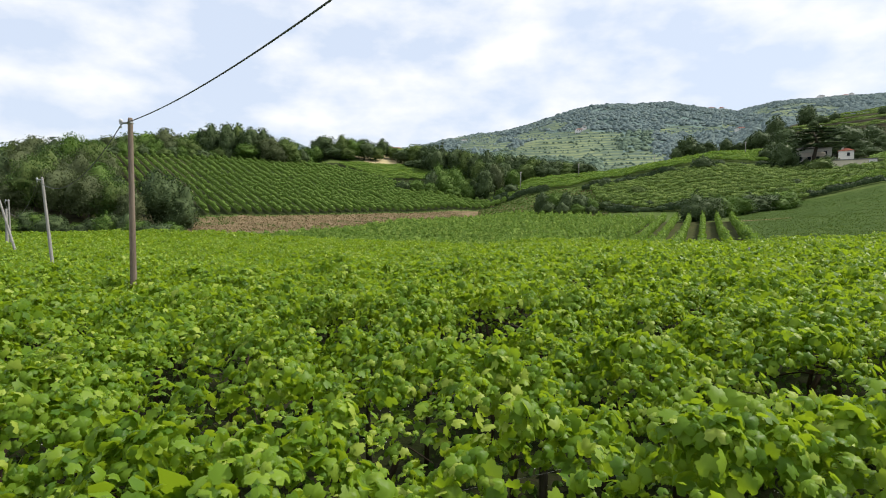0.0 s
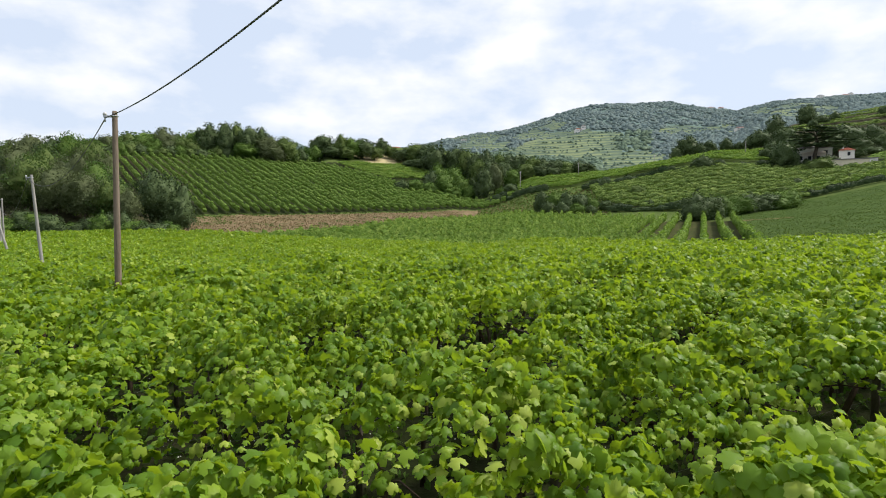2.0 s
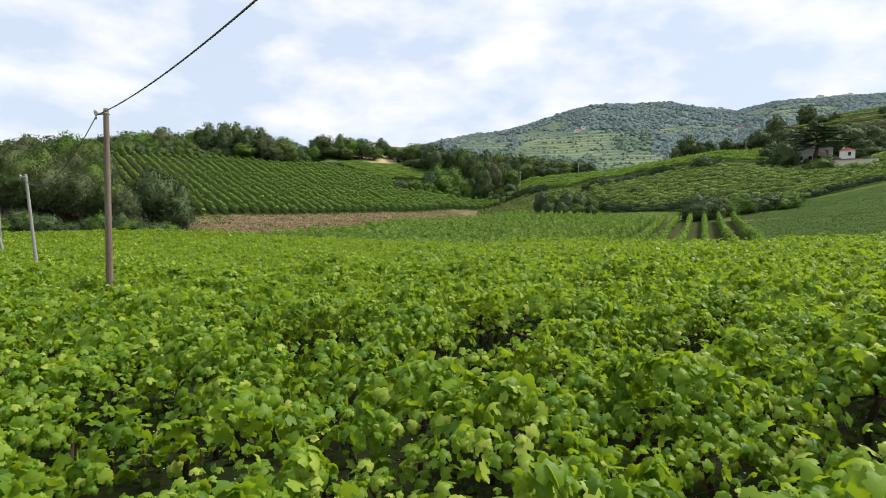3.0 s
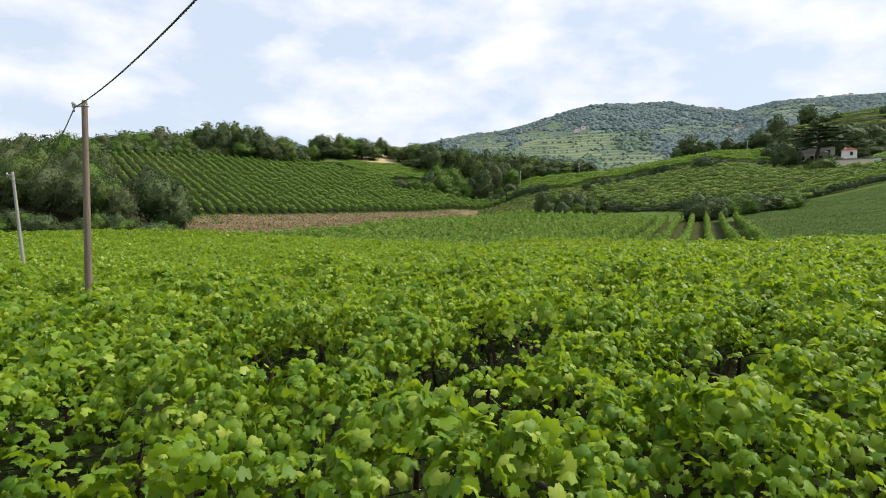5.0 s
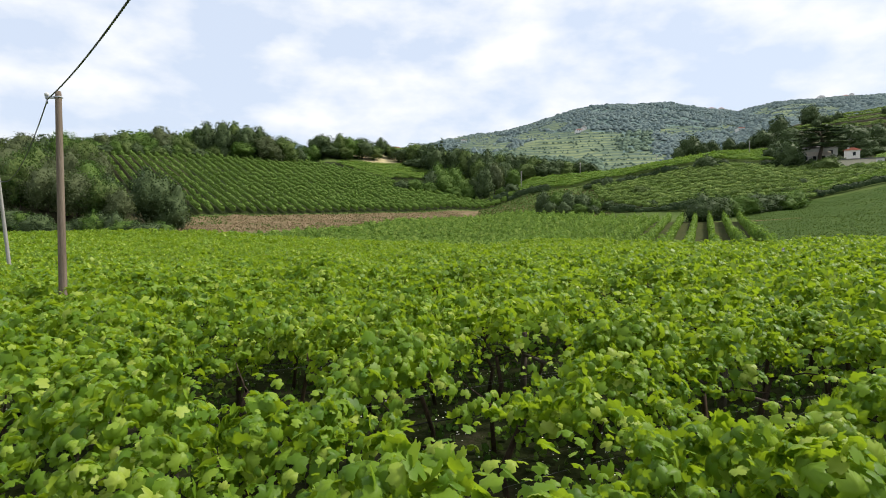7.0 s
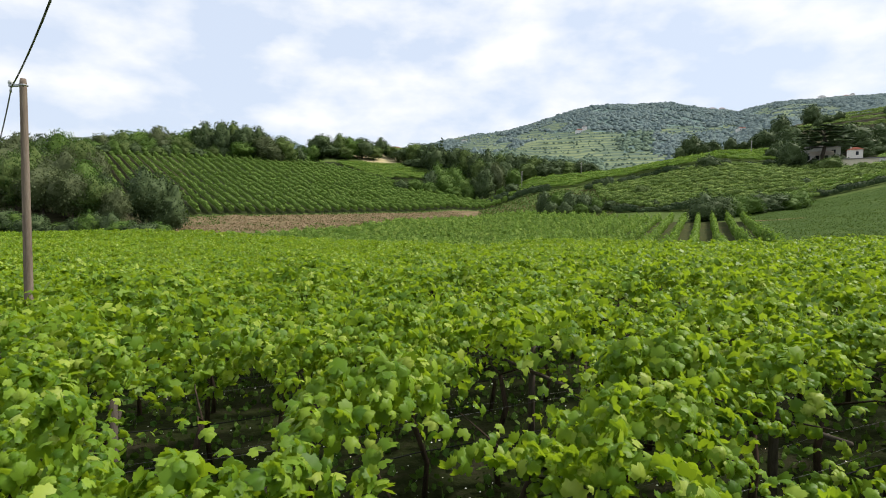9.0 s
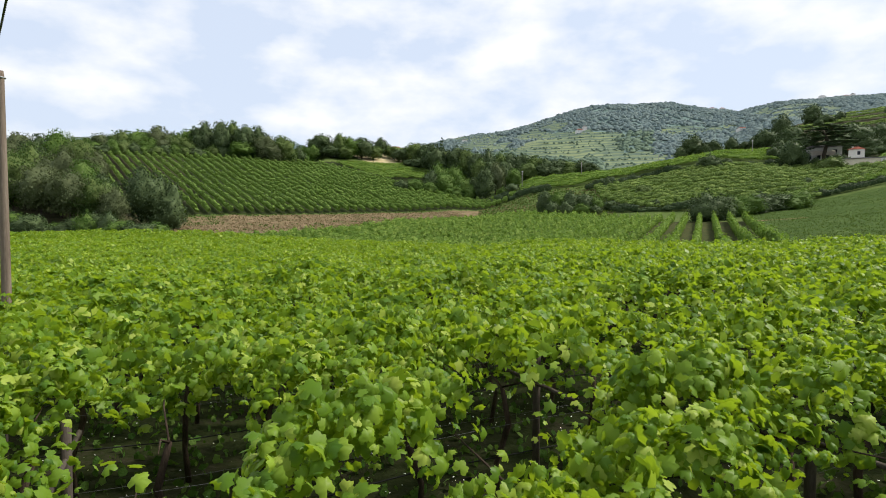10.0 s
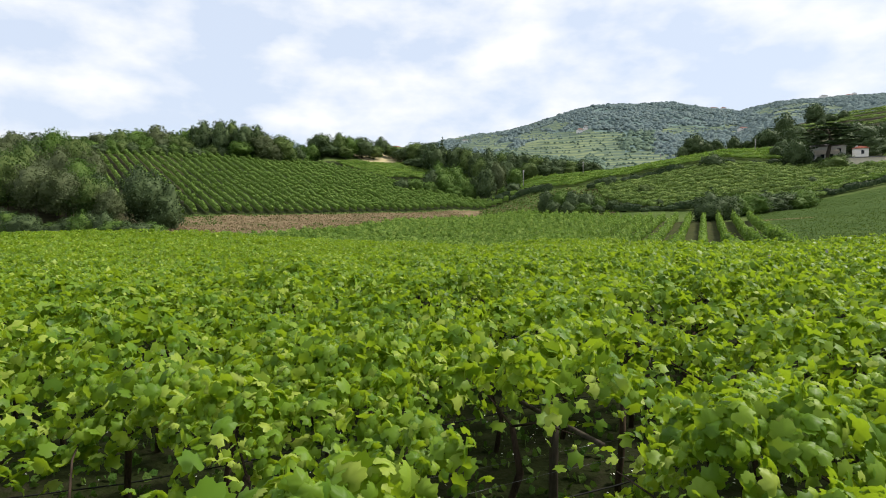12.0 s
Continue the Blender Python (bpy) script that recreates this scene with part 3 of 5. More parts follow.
# gaps in the roof of leaves: place across the rows and along them, half width and half length
HOLES = [(3.1, 1.95, 0.32, 0.36), (3.2, 0.7, 0.3, 0.3), (6.65, 3.55, 1.15, 0.6), (5.7, 0.45, 0.45, 0.5), (8.25, 4.2, 0.45, 0.42), (10.0, 2.1, 1.15, 0.75), (9.9, 5.2, 0.5, 0.45),
         (12.1, 10.1, 0.45, 0.75), (10.75, 7.5, 0.45, 0.65), (8.9, -2.6, 0.4, 0.5), (7.3, 7.7, 0.35, 0.5), (13.0, 6.4, 0.3, 0.5), (14.7, 2.2, 0.3, 0.6), (14.6, 11.5, 0.3, 0.7),
         (17.5, 8.0, 0.35, 0.7), (17.3, -1.0, 0.35, 0.7), (12.0, 1.9, 0.3, 0.4), (19.6, 15.0, 0.35, 0.8), (16.2, 17.5, 0.35, 0.8), (22.5, 4.0, 0.4, 0.8)]
OPENINGS = [(1, 2.0, 0.55), (1, 5.0, 0.5), (2, 10.0, 0.5), (3, 12.5, 0.6), (5, 14.0, 0.6), (4, 9.0, 0.4)]


def in_hole(x, y, wider=1.0):
    """1 in the middle of a gap in the leaves, 0 outside."""
    s, v = x * ROW_U[0] + y * ROW_U[1], x * ROW_V[0] + y * ROW_V[1]
    o = np.zeros(np.shape(x))
    for hv, hs, bv, bs in HOLES:
        o = np.maximum(o, 1 - smooth(0.75, 1.2, np.sqrt(((v - hv) / bv) ** 2 + ((s - hs) / bs) ** 2) / wider))
    return o


def openness(gap, s):
    """0 where the leaves of two rows meet, 1 where the ground between them shows."""
    o = 0.13 + 0.62 * smooth(0.56, 0.66, fbm(s * 0.45, gap * 7.3 + 0.5, 51, 2)) * np.where(gap > 7, 0.6, 0.8)
    for j, c, h in OPENINGS:
        o = np.maximum(o, (1 + 0.4 * h) * (gap == j) * (1 - smooth(h * 0.7, h * 1.25, np.abs(s - c))))
    return o


def row_points(k, s0, s1, dens, r):
    """Leaf places of row k between s0 and s1: overlapping on rounded heads, hanging at the sides, with some free shoots."""
    U, Vv = np.array(ROW_U), np.array(ROW_V)
    n = r.poisson(dens * 1.55 * (s1 - s0) * 2.84)
    s, w = r.uniform(s0, s1, n), r.uniform(-1.44, 1.44, n)
    x, y, z, op, lim = roof(k, s, w)
    e = 0.07
    gs = (roof(k, s + e, w)[2] - z) / e
    gw = (roof(k, s, w + np.where(w > 0, -e, e))[2] - z) / np.where(w > 0, -e, e)
    steep = np.sqrt(1 + gs ** 2 + gw ** 2)
    crease = smooth(-0.25, 0.3, heads(x, y))
    keep = (np.abs(w) < lim) & (r.random(n) < np.minimum(steep, 2.0) / 1.5 * (0.12 + 0.2 * smooth(10, 30, y) + 0.88 * crease))
    s, w, x, y, z, op, lim, gs, gw = (q[keep] for q in (s, w, x, y, z, op, lim, gs, gw))
    n = len(s)
    up = np.stack([-(gs * U[0] + gw * Vv[0]), -(gs * U[1] + gw * Vv[1]), 0.75 + 0.3 * smooth(9, 22, y)], 1)
    up /= np.linalg.norm(up, axis=1, keepdims=True)
    deep = np.where(r.random(n) < 0.22, r.uniform(0.1, 0.4, n), np.minimum(r.exponential(0.045, n), 0.25))
    P = np.stack([x, y, z], 1) - up * deep[:, None]
    N = up + r.normal(0, 0.58, (n, 3))
    S = 0.5 + 0.85 * r.random(n) ** 1.2
    # leaves hanging at the open sides
    m = r.poisson(dens * (s1 - s0) * 1.15)
    hs, side = r.uniform(s0, s1, m), np.where(r.random(m) < 0.5, -1.0, 1.0)
    ho = openness(np.where(side > 0, k, k - 1), hs)
    drop = r.random(m) ** 1.2 * (0.14 + 0.85 * smooth(0.5, 0.72, fbm(hs * 1.7, side * 3 + k * 5.0, 77, 2))) * (1 - 0.6 * smooth(0.9, 1.25, ho))
    sel = r.random(m) < smooth(0.3, 0.75, ho)
    hs, side, ho, drop = hs[sel], side[sel], ho[sel], drop[sel]
    m = len(hs)
    hx, hy, hz, _, hl = roof(k, hs, side * 0.999 * (1.46 - 0.89 * ho))
    bulge = 0.14 * np.sin(np.minimum(drop, 0.7) * 3.5) + r.normal(0, 0.06, m)
    P2 = np.stack([hx + Vv[0] * side * bulge, hy + Vv[1] * side * bulge, hz - drop], 1)
    N2 = np.stack([Vv[0] * side, Vv[1] * side, np.full(m, 0.45)], 1) + r.normal(0, 0.36, (m, 3))
    S2 = r.uniform(0.6, 1.2, m)
    # free shoots that arch over the roof
    per = 6
    q = r.poisson(dens * 0.17 * (s1 - s0) * 2.84 / per)
    fs, fw = r.uniform(s0, s1, q), r.uniform(-1.3, 1.3, q)
    fx, fy, fz, fo, fl = roof(k, fs, fw)
    ok = np.abs(fw) < fl
    fx, fy, fz, fw, fo = (c[ok] for c in (fx, fy, fz, fw, fo))
    q = len(fx)
    hd = r.uniform(0, 2 * math.pi, q)
    ln, rise = r.uniform(0.25, 0.7, q) * (1 - 0.4 * fo), r.uniform(0.1, 0.5, q) ** 1.2
    P3, N3, S3 = [], [], []
    for i in range(per):
        t = (i + r.random(q)) / per
        off = (1 if i % 2 else -1) * r.uniform(0.02, 0.07, q)
        P3.append(np.stack([fx + np.cos(hd) * ln * t - np.sin(hd) * off, fy + np.sin(hd) * ln * t + np.cos(hd) * off, fz + rise * 2.4 * t - rise * 2.0 * t * t], 1))
        tilt = hd + (1.1 if i % 2 else -1.1) + r.normal(0, 0.6, q)
        N3.append(np.stack([np.cos(tilt) * 0.6, np.sin(tilt) * 0.6, r.uniform(0.5, 1.1, q)], 1) + r.normal(0, 0.2, (q, 3)))
        S3.append((1.05 - 0.68 * t) * r.uniform(0.7, 1.1, q))
    # older leaves in the shade below
    m = r.poisson(dens * 0.1 * (s1 - s0) * 1.3)
    a, b = r.uniform(s0, s1, m), r.uniform(-0.5, 0.5, m)
    v0 = ROW_0 + ROW_GAP * k
    ux, uy = a * U[0] + (v0 + b) * Vv[0], a * U[1] + (v0 + b) * Vv[1]
    below = (np.stack([ux, uy, height(ux, uy) + r.uniform(1.55, 1.8, m)], 1), np.stack([r.normal(0, 0.4, m), r.normal(0, 0.4, m), np.ones(m)], 1), r.uniform(1.0, 1.4, m))
    P, N, S = np.concatenate([P, P2] + P3), np.concatenate([N, N2] + N3), np.concatenate([S, S2] + S3)
    low = smooth(0.12, 0.42, canopy_top(P[:, 0], P[:, 1]) - P[:, 2])
    gone = np.maximum(1.05 * in_hole(P[:, 0], P[:, 1]), low * in_hole(P[:, 0], P[:, 1], 2.0))
    ok, ok2 = in_near(P[:, 0], P[:, 1]) & (r.random(len(P)) > gone), in_near(ux, uy) & (in_hole(ux, uy, 2.0) < 0.3)
    return (P[ok], N[ok], S[ok]), tuple(v[ok2] for v in below)


SINGLE = []


def build_row(k):
    r = np.random.default_rng(100 + k)
    v0 = ROW_0 + ROW_GAP * k
    smin, smax = -95.0, 95.0
    # density by distance, so that far leaves are fewer and larger
    cuts = np.arange(smin, smax + 0.1, 5.0)
    fine, mid, lobed, near_spray, far = [], [], [], [], []
    for a in cuts[:-1]:
        xm, ym = (a + 2.5) * ROW_U[0] + v0 * ROW_V[0], (a + 2.5) * ROW_U[1] + v0 * ROW_V[1]
        if not in_near(np.array([xm]), np.array([ym]))[0] and not in_near(np.array([xm - 2]), np.array([ym - 2]))[0] and not in_near(np.array([xm + 2]), np.array([ym + 2]))[0]:
            continue
        d = math.hypot(xm, max(abs(ym - 3.0) - 3.0, 0))
        seen = ym > 1.5 and abs(xm) < 0.84 * ym + 3.5
        if not seen:
            dens, size, lod = (70, 0.12, 3) if d < 11 and ym > -12 else (12 if d < 40 else 5, 0.26, 4)
        elif d < 5.6:
            dens, size, lod = 215, 0.07, 0
        elif d < 9.6:
            dens, size, lod = 142, 0.081, 1
        elif d < 17:
            dens, size, lod = 104, 0.096, 2
        elif d < 27:
            dens, size, lod = 104, 0.098, 3
        elif d < 62:
            dens, size, lod = 54, 0.14, 4
        else:
            dens, size, lod = 24, 0.21, 4
        (P, N, sz), (P2, N2, sz2) = row_points(k, a, a + 5.0, dens, r)
        if len(P) == 0:
            continue
        (fine, mid, lobed, near_spray, far)[lod].append((P, N, size * sz))
        (mid if lod == 0 else far).append((P2, N2, size * sz2))
    if not (fine or mid or lobed or near_spray or far):
        return
    pieces = []
    for group, tpl in ((fine, LEAF_FINE), (mid, LEAF_PLAIN), (lobed, LEAF_LOBED), (near_spray, LEAF_SPRAY), (far, LEAF_QUAD)):
        if group:
            P, N, sz = (np.concatenate([g[i] for g in group]) for i in range(3))
            if tpl is LEAF_FINE and 0 <= k <= 3:
                # a stretch whose topmost leaves are single objects
                pick = (np.abs(P[:, 0] - 0.4) < 2.6) & (P[:, 2] > canopy_top(P[:, 0], P[:, 1]) - 0.05)
                ids = np.nonzero(pick)[0]
                ids = ids[r.permutation(len(ids))[:75]]
                SINGLE.append((k, P[ids], N[ids], sz[ids]))
                rest = np.ones(len(P), bool)
                rest[ids] = False
                P, N, sz = P[rest], N[rest], sz[rest]
            pieces.append(scatter(tpl, P, N, sz, r, 0.6))
    V, Fs = joined(pieces)
    row = empty("pergola_vine_row", (0, 0, 0), "row of leafy green grapevines trained over a low pergola", "vine row", "pergola vine rows")
    tagged(part_mesh("foliage", mesh_from("foliage", V, Fs, M_VINE, True), row, "dense bright green lobed vine leaves"), kind="stuff")
    ROWS_MADE[k] = row
    # trunks, posts and wires where the camera can look under the leaves
    if not -1 <= k <= 12:
        return
    span = 9 + 2.2 * max(k, 0)
    sc = 0.4 * v0
    def at(s, w=0.0):
        return s * ROW_U[0] + (v0 + w) * ROW_V[0], s * ROW_U[1] + (v0 + w) * ROW_V[1]
    s = sc - span
    n = 0
    while s < sc + span:
        x, y = at(s + r.uniform(-0.12, 0.12), r.uniform(-0.06, 0.06))
        g = ground_z(x, y)
        if in_near(np.array([x]), np.array([y]))[0]:
            lean = [r.normal(0, 0.07) for _ in range(4)]
            pts = [(x, y, g - 0.1), (x + lean[0], y + lean[1], g + 0.5), (x + lean[2], y + lean[3], g + 1.05), (x + lean[0] + 0.05, y + lean[3], g + 1.5)]
            arm = [pts[-1], (x + ROW_V[0] * -0.5, y + ROW_V[1] * -0.5, g + 1.68), (x + ROW_V[0] * -1.0, y + ROW_V[1] * -1.0, g + 1.74)]
            arm2 = [pts[-1], (x + ROW_V[0] * 0.5, y + ROW_V[1] * 0.5, g + 1.68), (x + ROW_V[0] * 1.0, y + ROW_V[1] * 1.0, g + 1.72)]
            part_mesh("vine_trunk", tubes("vine_trunk", [(pts, [0.045, 0.036, 0.04, 0.03]), (arm, [0.013, 0.009, 0.005]), (arm2, [0.013, 0.009, 0.005])], M_VINE_BARK, 6), row, "dark gnarled vine trunk")
            if n % 4 == 0:
                px, py = at(s + 0.45)
                pg = ground_z(px, py)
                part_mesh("post", tubes("post", [([(px, py, pg - 0.3), (px, py, pg + 1.0), (px + 0.01, py, pg + 1.8)], [0.05, 0.048, 0.045])], M_POST, 8), row, "weathered wooden post")
                cx0, cy0 = at(s + 0.45, -0.75)
                cx1, cy1 = at(s + 0.45, 0.75)
                part_mesh("cross_arm", tubes("cross_arm", [([(cx0, cy0, pg + 1.45), (cx1, cy1, pg + 1.45)], [0.028, 0.028])], M_POST, 6), row, "wooden cross arm")
        s += 1.25
        n += 1
    for w, hgt, rad, mat, nm in ((0.0, 0.62, 0.009, M_HOSE, "drip_hose"), (0.04, 1.1, 0.0018, M_WIRE, "wire"), (-0.75, 1.3, 0.0018, M_WIRE, "wire")):
        pts = []
        for q in np.arange(sc - span, sc + span + 0.1, 1.25):
            x, y = at(q, w)
            pts.append((x, y, ground_z(x, y) + hgt + 0.025 * math.sin(q * 1.7 + w)))
        part_mesh(nm, tubes(nm, [(pts, [rad] * len(pts))], mat, 5), row)


ROWS_MADE = {}
for k in range(-9, 38):
    build_row(k)


# ---------------------------------------------------------------- rows of upright vines
def hedge_row(name, x0, y0, x1, y1, mat, r, per_m, size, tall, wide, low=0.35, spiky=0.0, label="", category="vine row", group="", post_gap=0.0, plant=1.1, even=0.3):
    """One row of trellised vines from one end to the other: a lumpy body for each plant, with leaves all over it."""
    L = math.hypot(x1 - x0, y1 - y0)
    dx, dy = (x1 - x0) / L, (y1 - y0) / L
    count = max(int(L / plant), 2)
    c = (np.arange(count) + 0.5 + r.uniform(-0.16, 0.16, count)) * L / count
    vh, vw = 1 + even * r.uniform(-1, 1, count), 1 + even * 1.2 * r.uniform(-1, 1, count)
    b, mid = (tall * vh - low) / 2, (tall * vh + low) / 2
    # bodies
    ring = np.array([(0.62, -0.9), (1.0, -0.1), (0.72, 0.72), (0.0, 1.0), (-0.72, 0.72), (-1.0, -0.1), (-0.62, -0.9)])
    along3 = np.array([-0.62, 0.0, 0.62]) * L / count
    fit3 = np.array([0.5, 0.8, 0.5])
    q = len(ring)
    A = c[:, None, None] + along3[None, :, None] + np.zeros((1, 1, q))
    W = (vw * wide / 2)[:, None, None] * fit3[None, :, None] * ring[None, None, :, 0]
    H = mid[:, None, None] + b[:, None, None] * (0.45 + 0.55 * fit3)[None, :, None] * ring[None, None, :, 1]
    A, W, H = (v + r.normal(0, 0.05 * wide, v.shape) for v in (A, W, H))
    X, Y = x0 + dx * A - dy * W, y0 + dy * A + dx * W
    body = np.stack([X, Y, height(X, Y) + H], -1).reshape(-1, 3)
    face = []
    for i in range(2):
        for j in range(q - 1):
            k0, k1 = i * q + j, (i + 1) * q + j
            face += [(k0, k1, k1 + 1), (k0, k1 + 1, k0 + 1)]
    face = (np.array(face)[None] + (np.arange(count) * 3 * q)[:, None, None]).reshape(-1, 3)
    # leaves
    n = max(int(L * per_m), 4)
    pick = r.integers(0, count, n)
    t = np.clip(r.normal(0, 0.36, n), -0.75, 0.75)
    ang = np.radians(r.uniform(-35, 215, n))
    swell = (1 - 0.5 * np.minimum(np.abs(t) / 0.62, 1.1) ** 2) * r.uniform(0.92, 1.16, n)
    along = c[pick] + t * L / count
    w = np.cos(ang) * vw[pick] * wide / 2 * swell
    hz = mid[pick] + np.sin(ang) * b[pick] * (0.35 + 0.65 * swell)
    hz = hz + (r.random(n) < spiky) * r.uniform(0.1, 0.5, n)
    x, y = x0 + dx * along - dy * w, y0 + dy * along + dx * w
    P = np.stack([x, y, height(x, y) + hz], 1)
    N = np.stack([-dy * np.cos(ang) + dx * t * 0.8, dx * np.cos(ang) + dy * t * 0.8, np.sin(ang) + 0.1], 1) + r.normal(0, 0.3, (n, 3))
    V, Fs = joined([(body, face), scatter(LEAF_QUAD, P, N, size * r.uniform(0.6, 1.3, n), r)])
    o = np.array([x0, y0, ground_z(x0, y0)])
    row = empty(name, tuple(o), label, category, group)
    tagged(part_mesh("foliage", mesh_from("foliage", V - o, Fs, mat, True), row), kind="stuff")
    if post_gap:
        q = 0.3
        while q < L:
            px, py = x0 + dx * q, y0 + dy * q
            g = ground_z(px, py)
            part_mesh("post", tubes("post", [([(px - o[0], py - o[1], g - 0.2 - o[2]), (px - o[0], py - o[1], g + tall * 0.95 - o[2])], [0.045, 0.04])], M_POST, 6), row)
            q += post_gap
    return row


def build_young_vineyard():
    r = np.random.default_rng(5)
    for i in range(0, 40):
        off = -MID_GAP * i
        ok = []
        for q in np.arange(-60, 140, 1.0):
            x = MID_O[0] + MID_N[0] * off + MID_D[0] * q
            y = MID_O[1] + MID_N[1] * off + MID_D[1] * q
            if y > near_edge(x) + 3 and mid_top(np.array([x]), np.array([y]))[0] and x / y > -0.42:
                ok.append((x, y))
        if len(ok) > 4:
            hedge_row("young_vine_row", *ok[0], *ok[-1], M_VINE_YOUNG, r, 40 if i < 12 else 26, 0.14 if i < 12 else 0.17, 1.5, 0.75, 0.15, 0.3, "row of young upright grapevines with spiky green shoots", group="young vine rows", post_gap=14.0 if i < 8 else 0)


def build_hill_vineyard():
    r = np.random.default_rng(6)
    for i in range(-10, 44):
        s = i * 2.5
        length = float(np.interp(s, [-30, 0, 45, 60, 70, 80, 90, 97], [66, 68, 68, 63, 46, 22, 9, 4]))
        if length < 3:
            continue
        x0, y0 = EDGE_O[0] + EDGE_D[0] * s + EDGE_N[0] * 0.5, EDGE_O[1] + EDGE_D[1] * s + EDGE_N[1] * 0.5
        hedge_row("hill_vine_row", x0, y0, x0 + EDGE_N[0] * length, y0 + EDGE_N[1] * length, M_VINE_FAR, r, 26, 0.19, 1.75, 0.92, 0.35, 0.04, "row of trellised green grapevines running up the hillside", group="hill vine rows", plant=1.05, even=0.27)


build_young_vineyard()
build_hill_vineyard()


# ---------------------------------------------------------------- the terraced hill
def build_terraces():
    r = np.random.default_rng(8)
    # lower slope: rough rows along the contour
    for q, d in enumerate(np.arange(144.5, 190, 3.5)):
        b0 = np.interp(d, [142, 150, 165, 190], [0.36, 0.32, 0.27, 0.255])
        b1 = np.interp(d, [142, 152, 158, 187], [0.60, 0.70, 0.77, 0.80])
        if 171 < d:
            b1 = min(b1, 0.655)
        hedge_row("terrace_vine_row", b0 * d, d + 2.0, b1 * d, d - 1.0, M_VINE_SLOPE, r, 52, 0.2, 1.95, 1.8, 0.7, 0.06, "row of pergola grapevines along the terraced slope", group="terrace vine rows", plant=1.3, even=0.2)
    # the strip below, along the meadow
    for d in (146.0, 149.5, 153.0):
        hedge_row("terrace_vine_row", 0.605 * d, d, 0.80 * d, d + 3.0, M_VINE_YOUNG, r, 34, 0.26, 1.8, 1.2, 0.7, 0.1, "row of pergola grapevines above the mown meadow", group="terrace vine rows", plant=2.5)
    hedge_row("meadow_hedge", 0.60 * 144.3, 144.3, 0.82 * 144.3, 146.6, M_TREE_DARK, r, 50, 0.24, 1.5, 1.2, 0.1, 0.05, "dark low hedge along the top of the mown meadow", "hedge", plant=1.8, even=0.45)
    hedge_row("field_hedge", 0.285 * 147, 147.5, 0.43 * 143, 143.0, M_TREE_DARK, r, 50, 0.24, 1.5, 1.5, 0.1, 0.08, "dark uneven hedge below the terraced vines", "hedge", plant=2.0, even=0.6)
    # upper field: lighter, closed canopy
    for d in np.arange(197, 240, 2.6):
        b0 = np.interp(d, [197, 205, 240], [0.30, 0.27, 0.30])
        hedge_row("upper_vine_row", b0 * d, d, 0.585 * d, d - 2, M_VINE_YOUNG, r, 30, 0.32, 1.6, 1.9, 0.9, 0.05, "row of pale green grapevines on the upper field", group="upper vine rows", plant=3)
    for d in np.arange(197.5, 226, 2.6):
        b1 = np.interp(d, [197, 205, 226], [0.29, 0.27, 0.285])
        b0 = np.interp(d, [197, 208, 216, 226], [0.085, 0.095, 0.14, 0.2])
        hedge_row("valley_vine_row", b0 * d, d, b1 * d, d + 2, M_VINE_YOUNG, r, 28, 0.3, 1.6, 1.8, 0.8, 0.05, "row of pale green grapevines in the valley field", group="valley vine rows", plant=3)
    # high terraces near the ridge
    for d, b0, b1 in ((262, 0.47, 0.56), (266, 0.47, 0.56), (300, 0.56, 0.83), (304, 0.56, 0.83), (326, 0.60, 0.83), (330, 0.60, 0.83), (352, 0.62, 0.86), (356, 0.62, 0.86), (372, 0.64, 0.86), (376, 0.64, 0.86)):
        hedge_row("ridge_vine_row", b0 * d, d, b1 * d, d, M_VINE_SLOPE, r, 20, 0.45, 2.1, 2.6, 1.1, 0.05, "row of grapevines on a high terrace", group="ridge vine rows", plant=4)
    # the dark terrace edge between them
    for b0, d0, b1, d1 in ((0.24, 192, 0.33, 195), (0.33, 195, 0.42, 190), (0.42, 190, 0.575, 190), (0.075, 195, 0.18, 195)):
        hedge_row("terrace_hedge", b0 * d0, d0 - 1.6, b1 * d1, d1 - 1.6, M_TREE_DARK, r, 60, 0.26, 2.5, 1.5, 0.1, 0.08, "dark hedge along the terrace edge", "hedge", "terrace hedges", plant=2.2, even=0.45)
    # field behind the striped vineyard
    for l in np.arange(43, 68, 2.5):
        ends = []
        for s in (float(np.interp(l, [43, 56, 68], [76, 70, 68])), 104.0):
            ends += [EDGE_O[0] + EDGE_D[0] * s + EDGE_N[0] * l, EDGE_O[1] + EDGE_D[1] * s + EDGE_N[1] * l]
        hedge_row("back_vine_row", *ends, M_VINE_YOUNG, r, 34, 0.28, 1.5, 1.7, 0.5, 0.05, "row of pale green grapevines behind the hillside vineyard", group="back vine rows", plant=3, post_gap=6.0)
    hedge_row("garden_hedge", 0.585 * 184, 184.0, 0.685 * 184, 184.5, M_TREE_DARK, r, 60, 0.24, 2.9, 1.6, 0.1, 0.08, "dark garden hedge below the farmhouse terrace", "hedge", plant=1.6, even=0.4)
    for d in (183, 187, 191):
        hedge_row("garden_vine_row", 0.735 * d, d, 0.82 * d, d, M_VINE_FAR, r, 30, 0.27, 1.8, 1.8, 0.8, 0.1, "row of grapevines behind the long shed", group="garden vine rows", plant=2.5)


build_terraces()


# ---------------------------------------------------------------- trees
def ball_template(level):
    bm = bmesh.new()
    bmesh.ops.create_icosphere(bm, subdivisions=level, radius=1.0)
    v = np.array([tuple(q.co) for q in bm.verts])
    f = np.array([[q.index for q in t.verts] for t in bm.faces])
    bm.free()
    return v, f


LUMP, BALL, SKIN = ball_template(2), ball_template(3), ball_template(4)
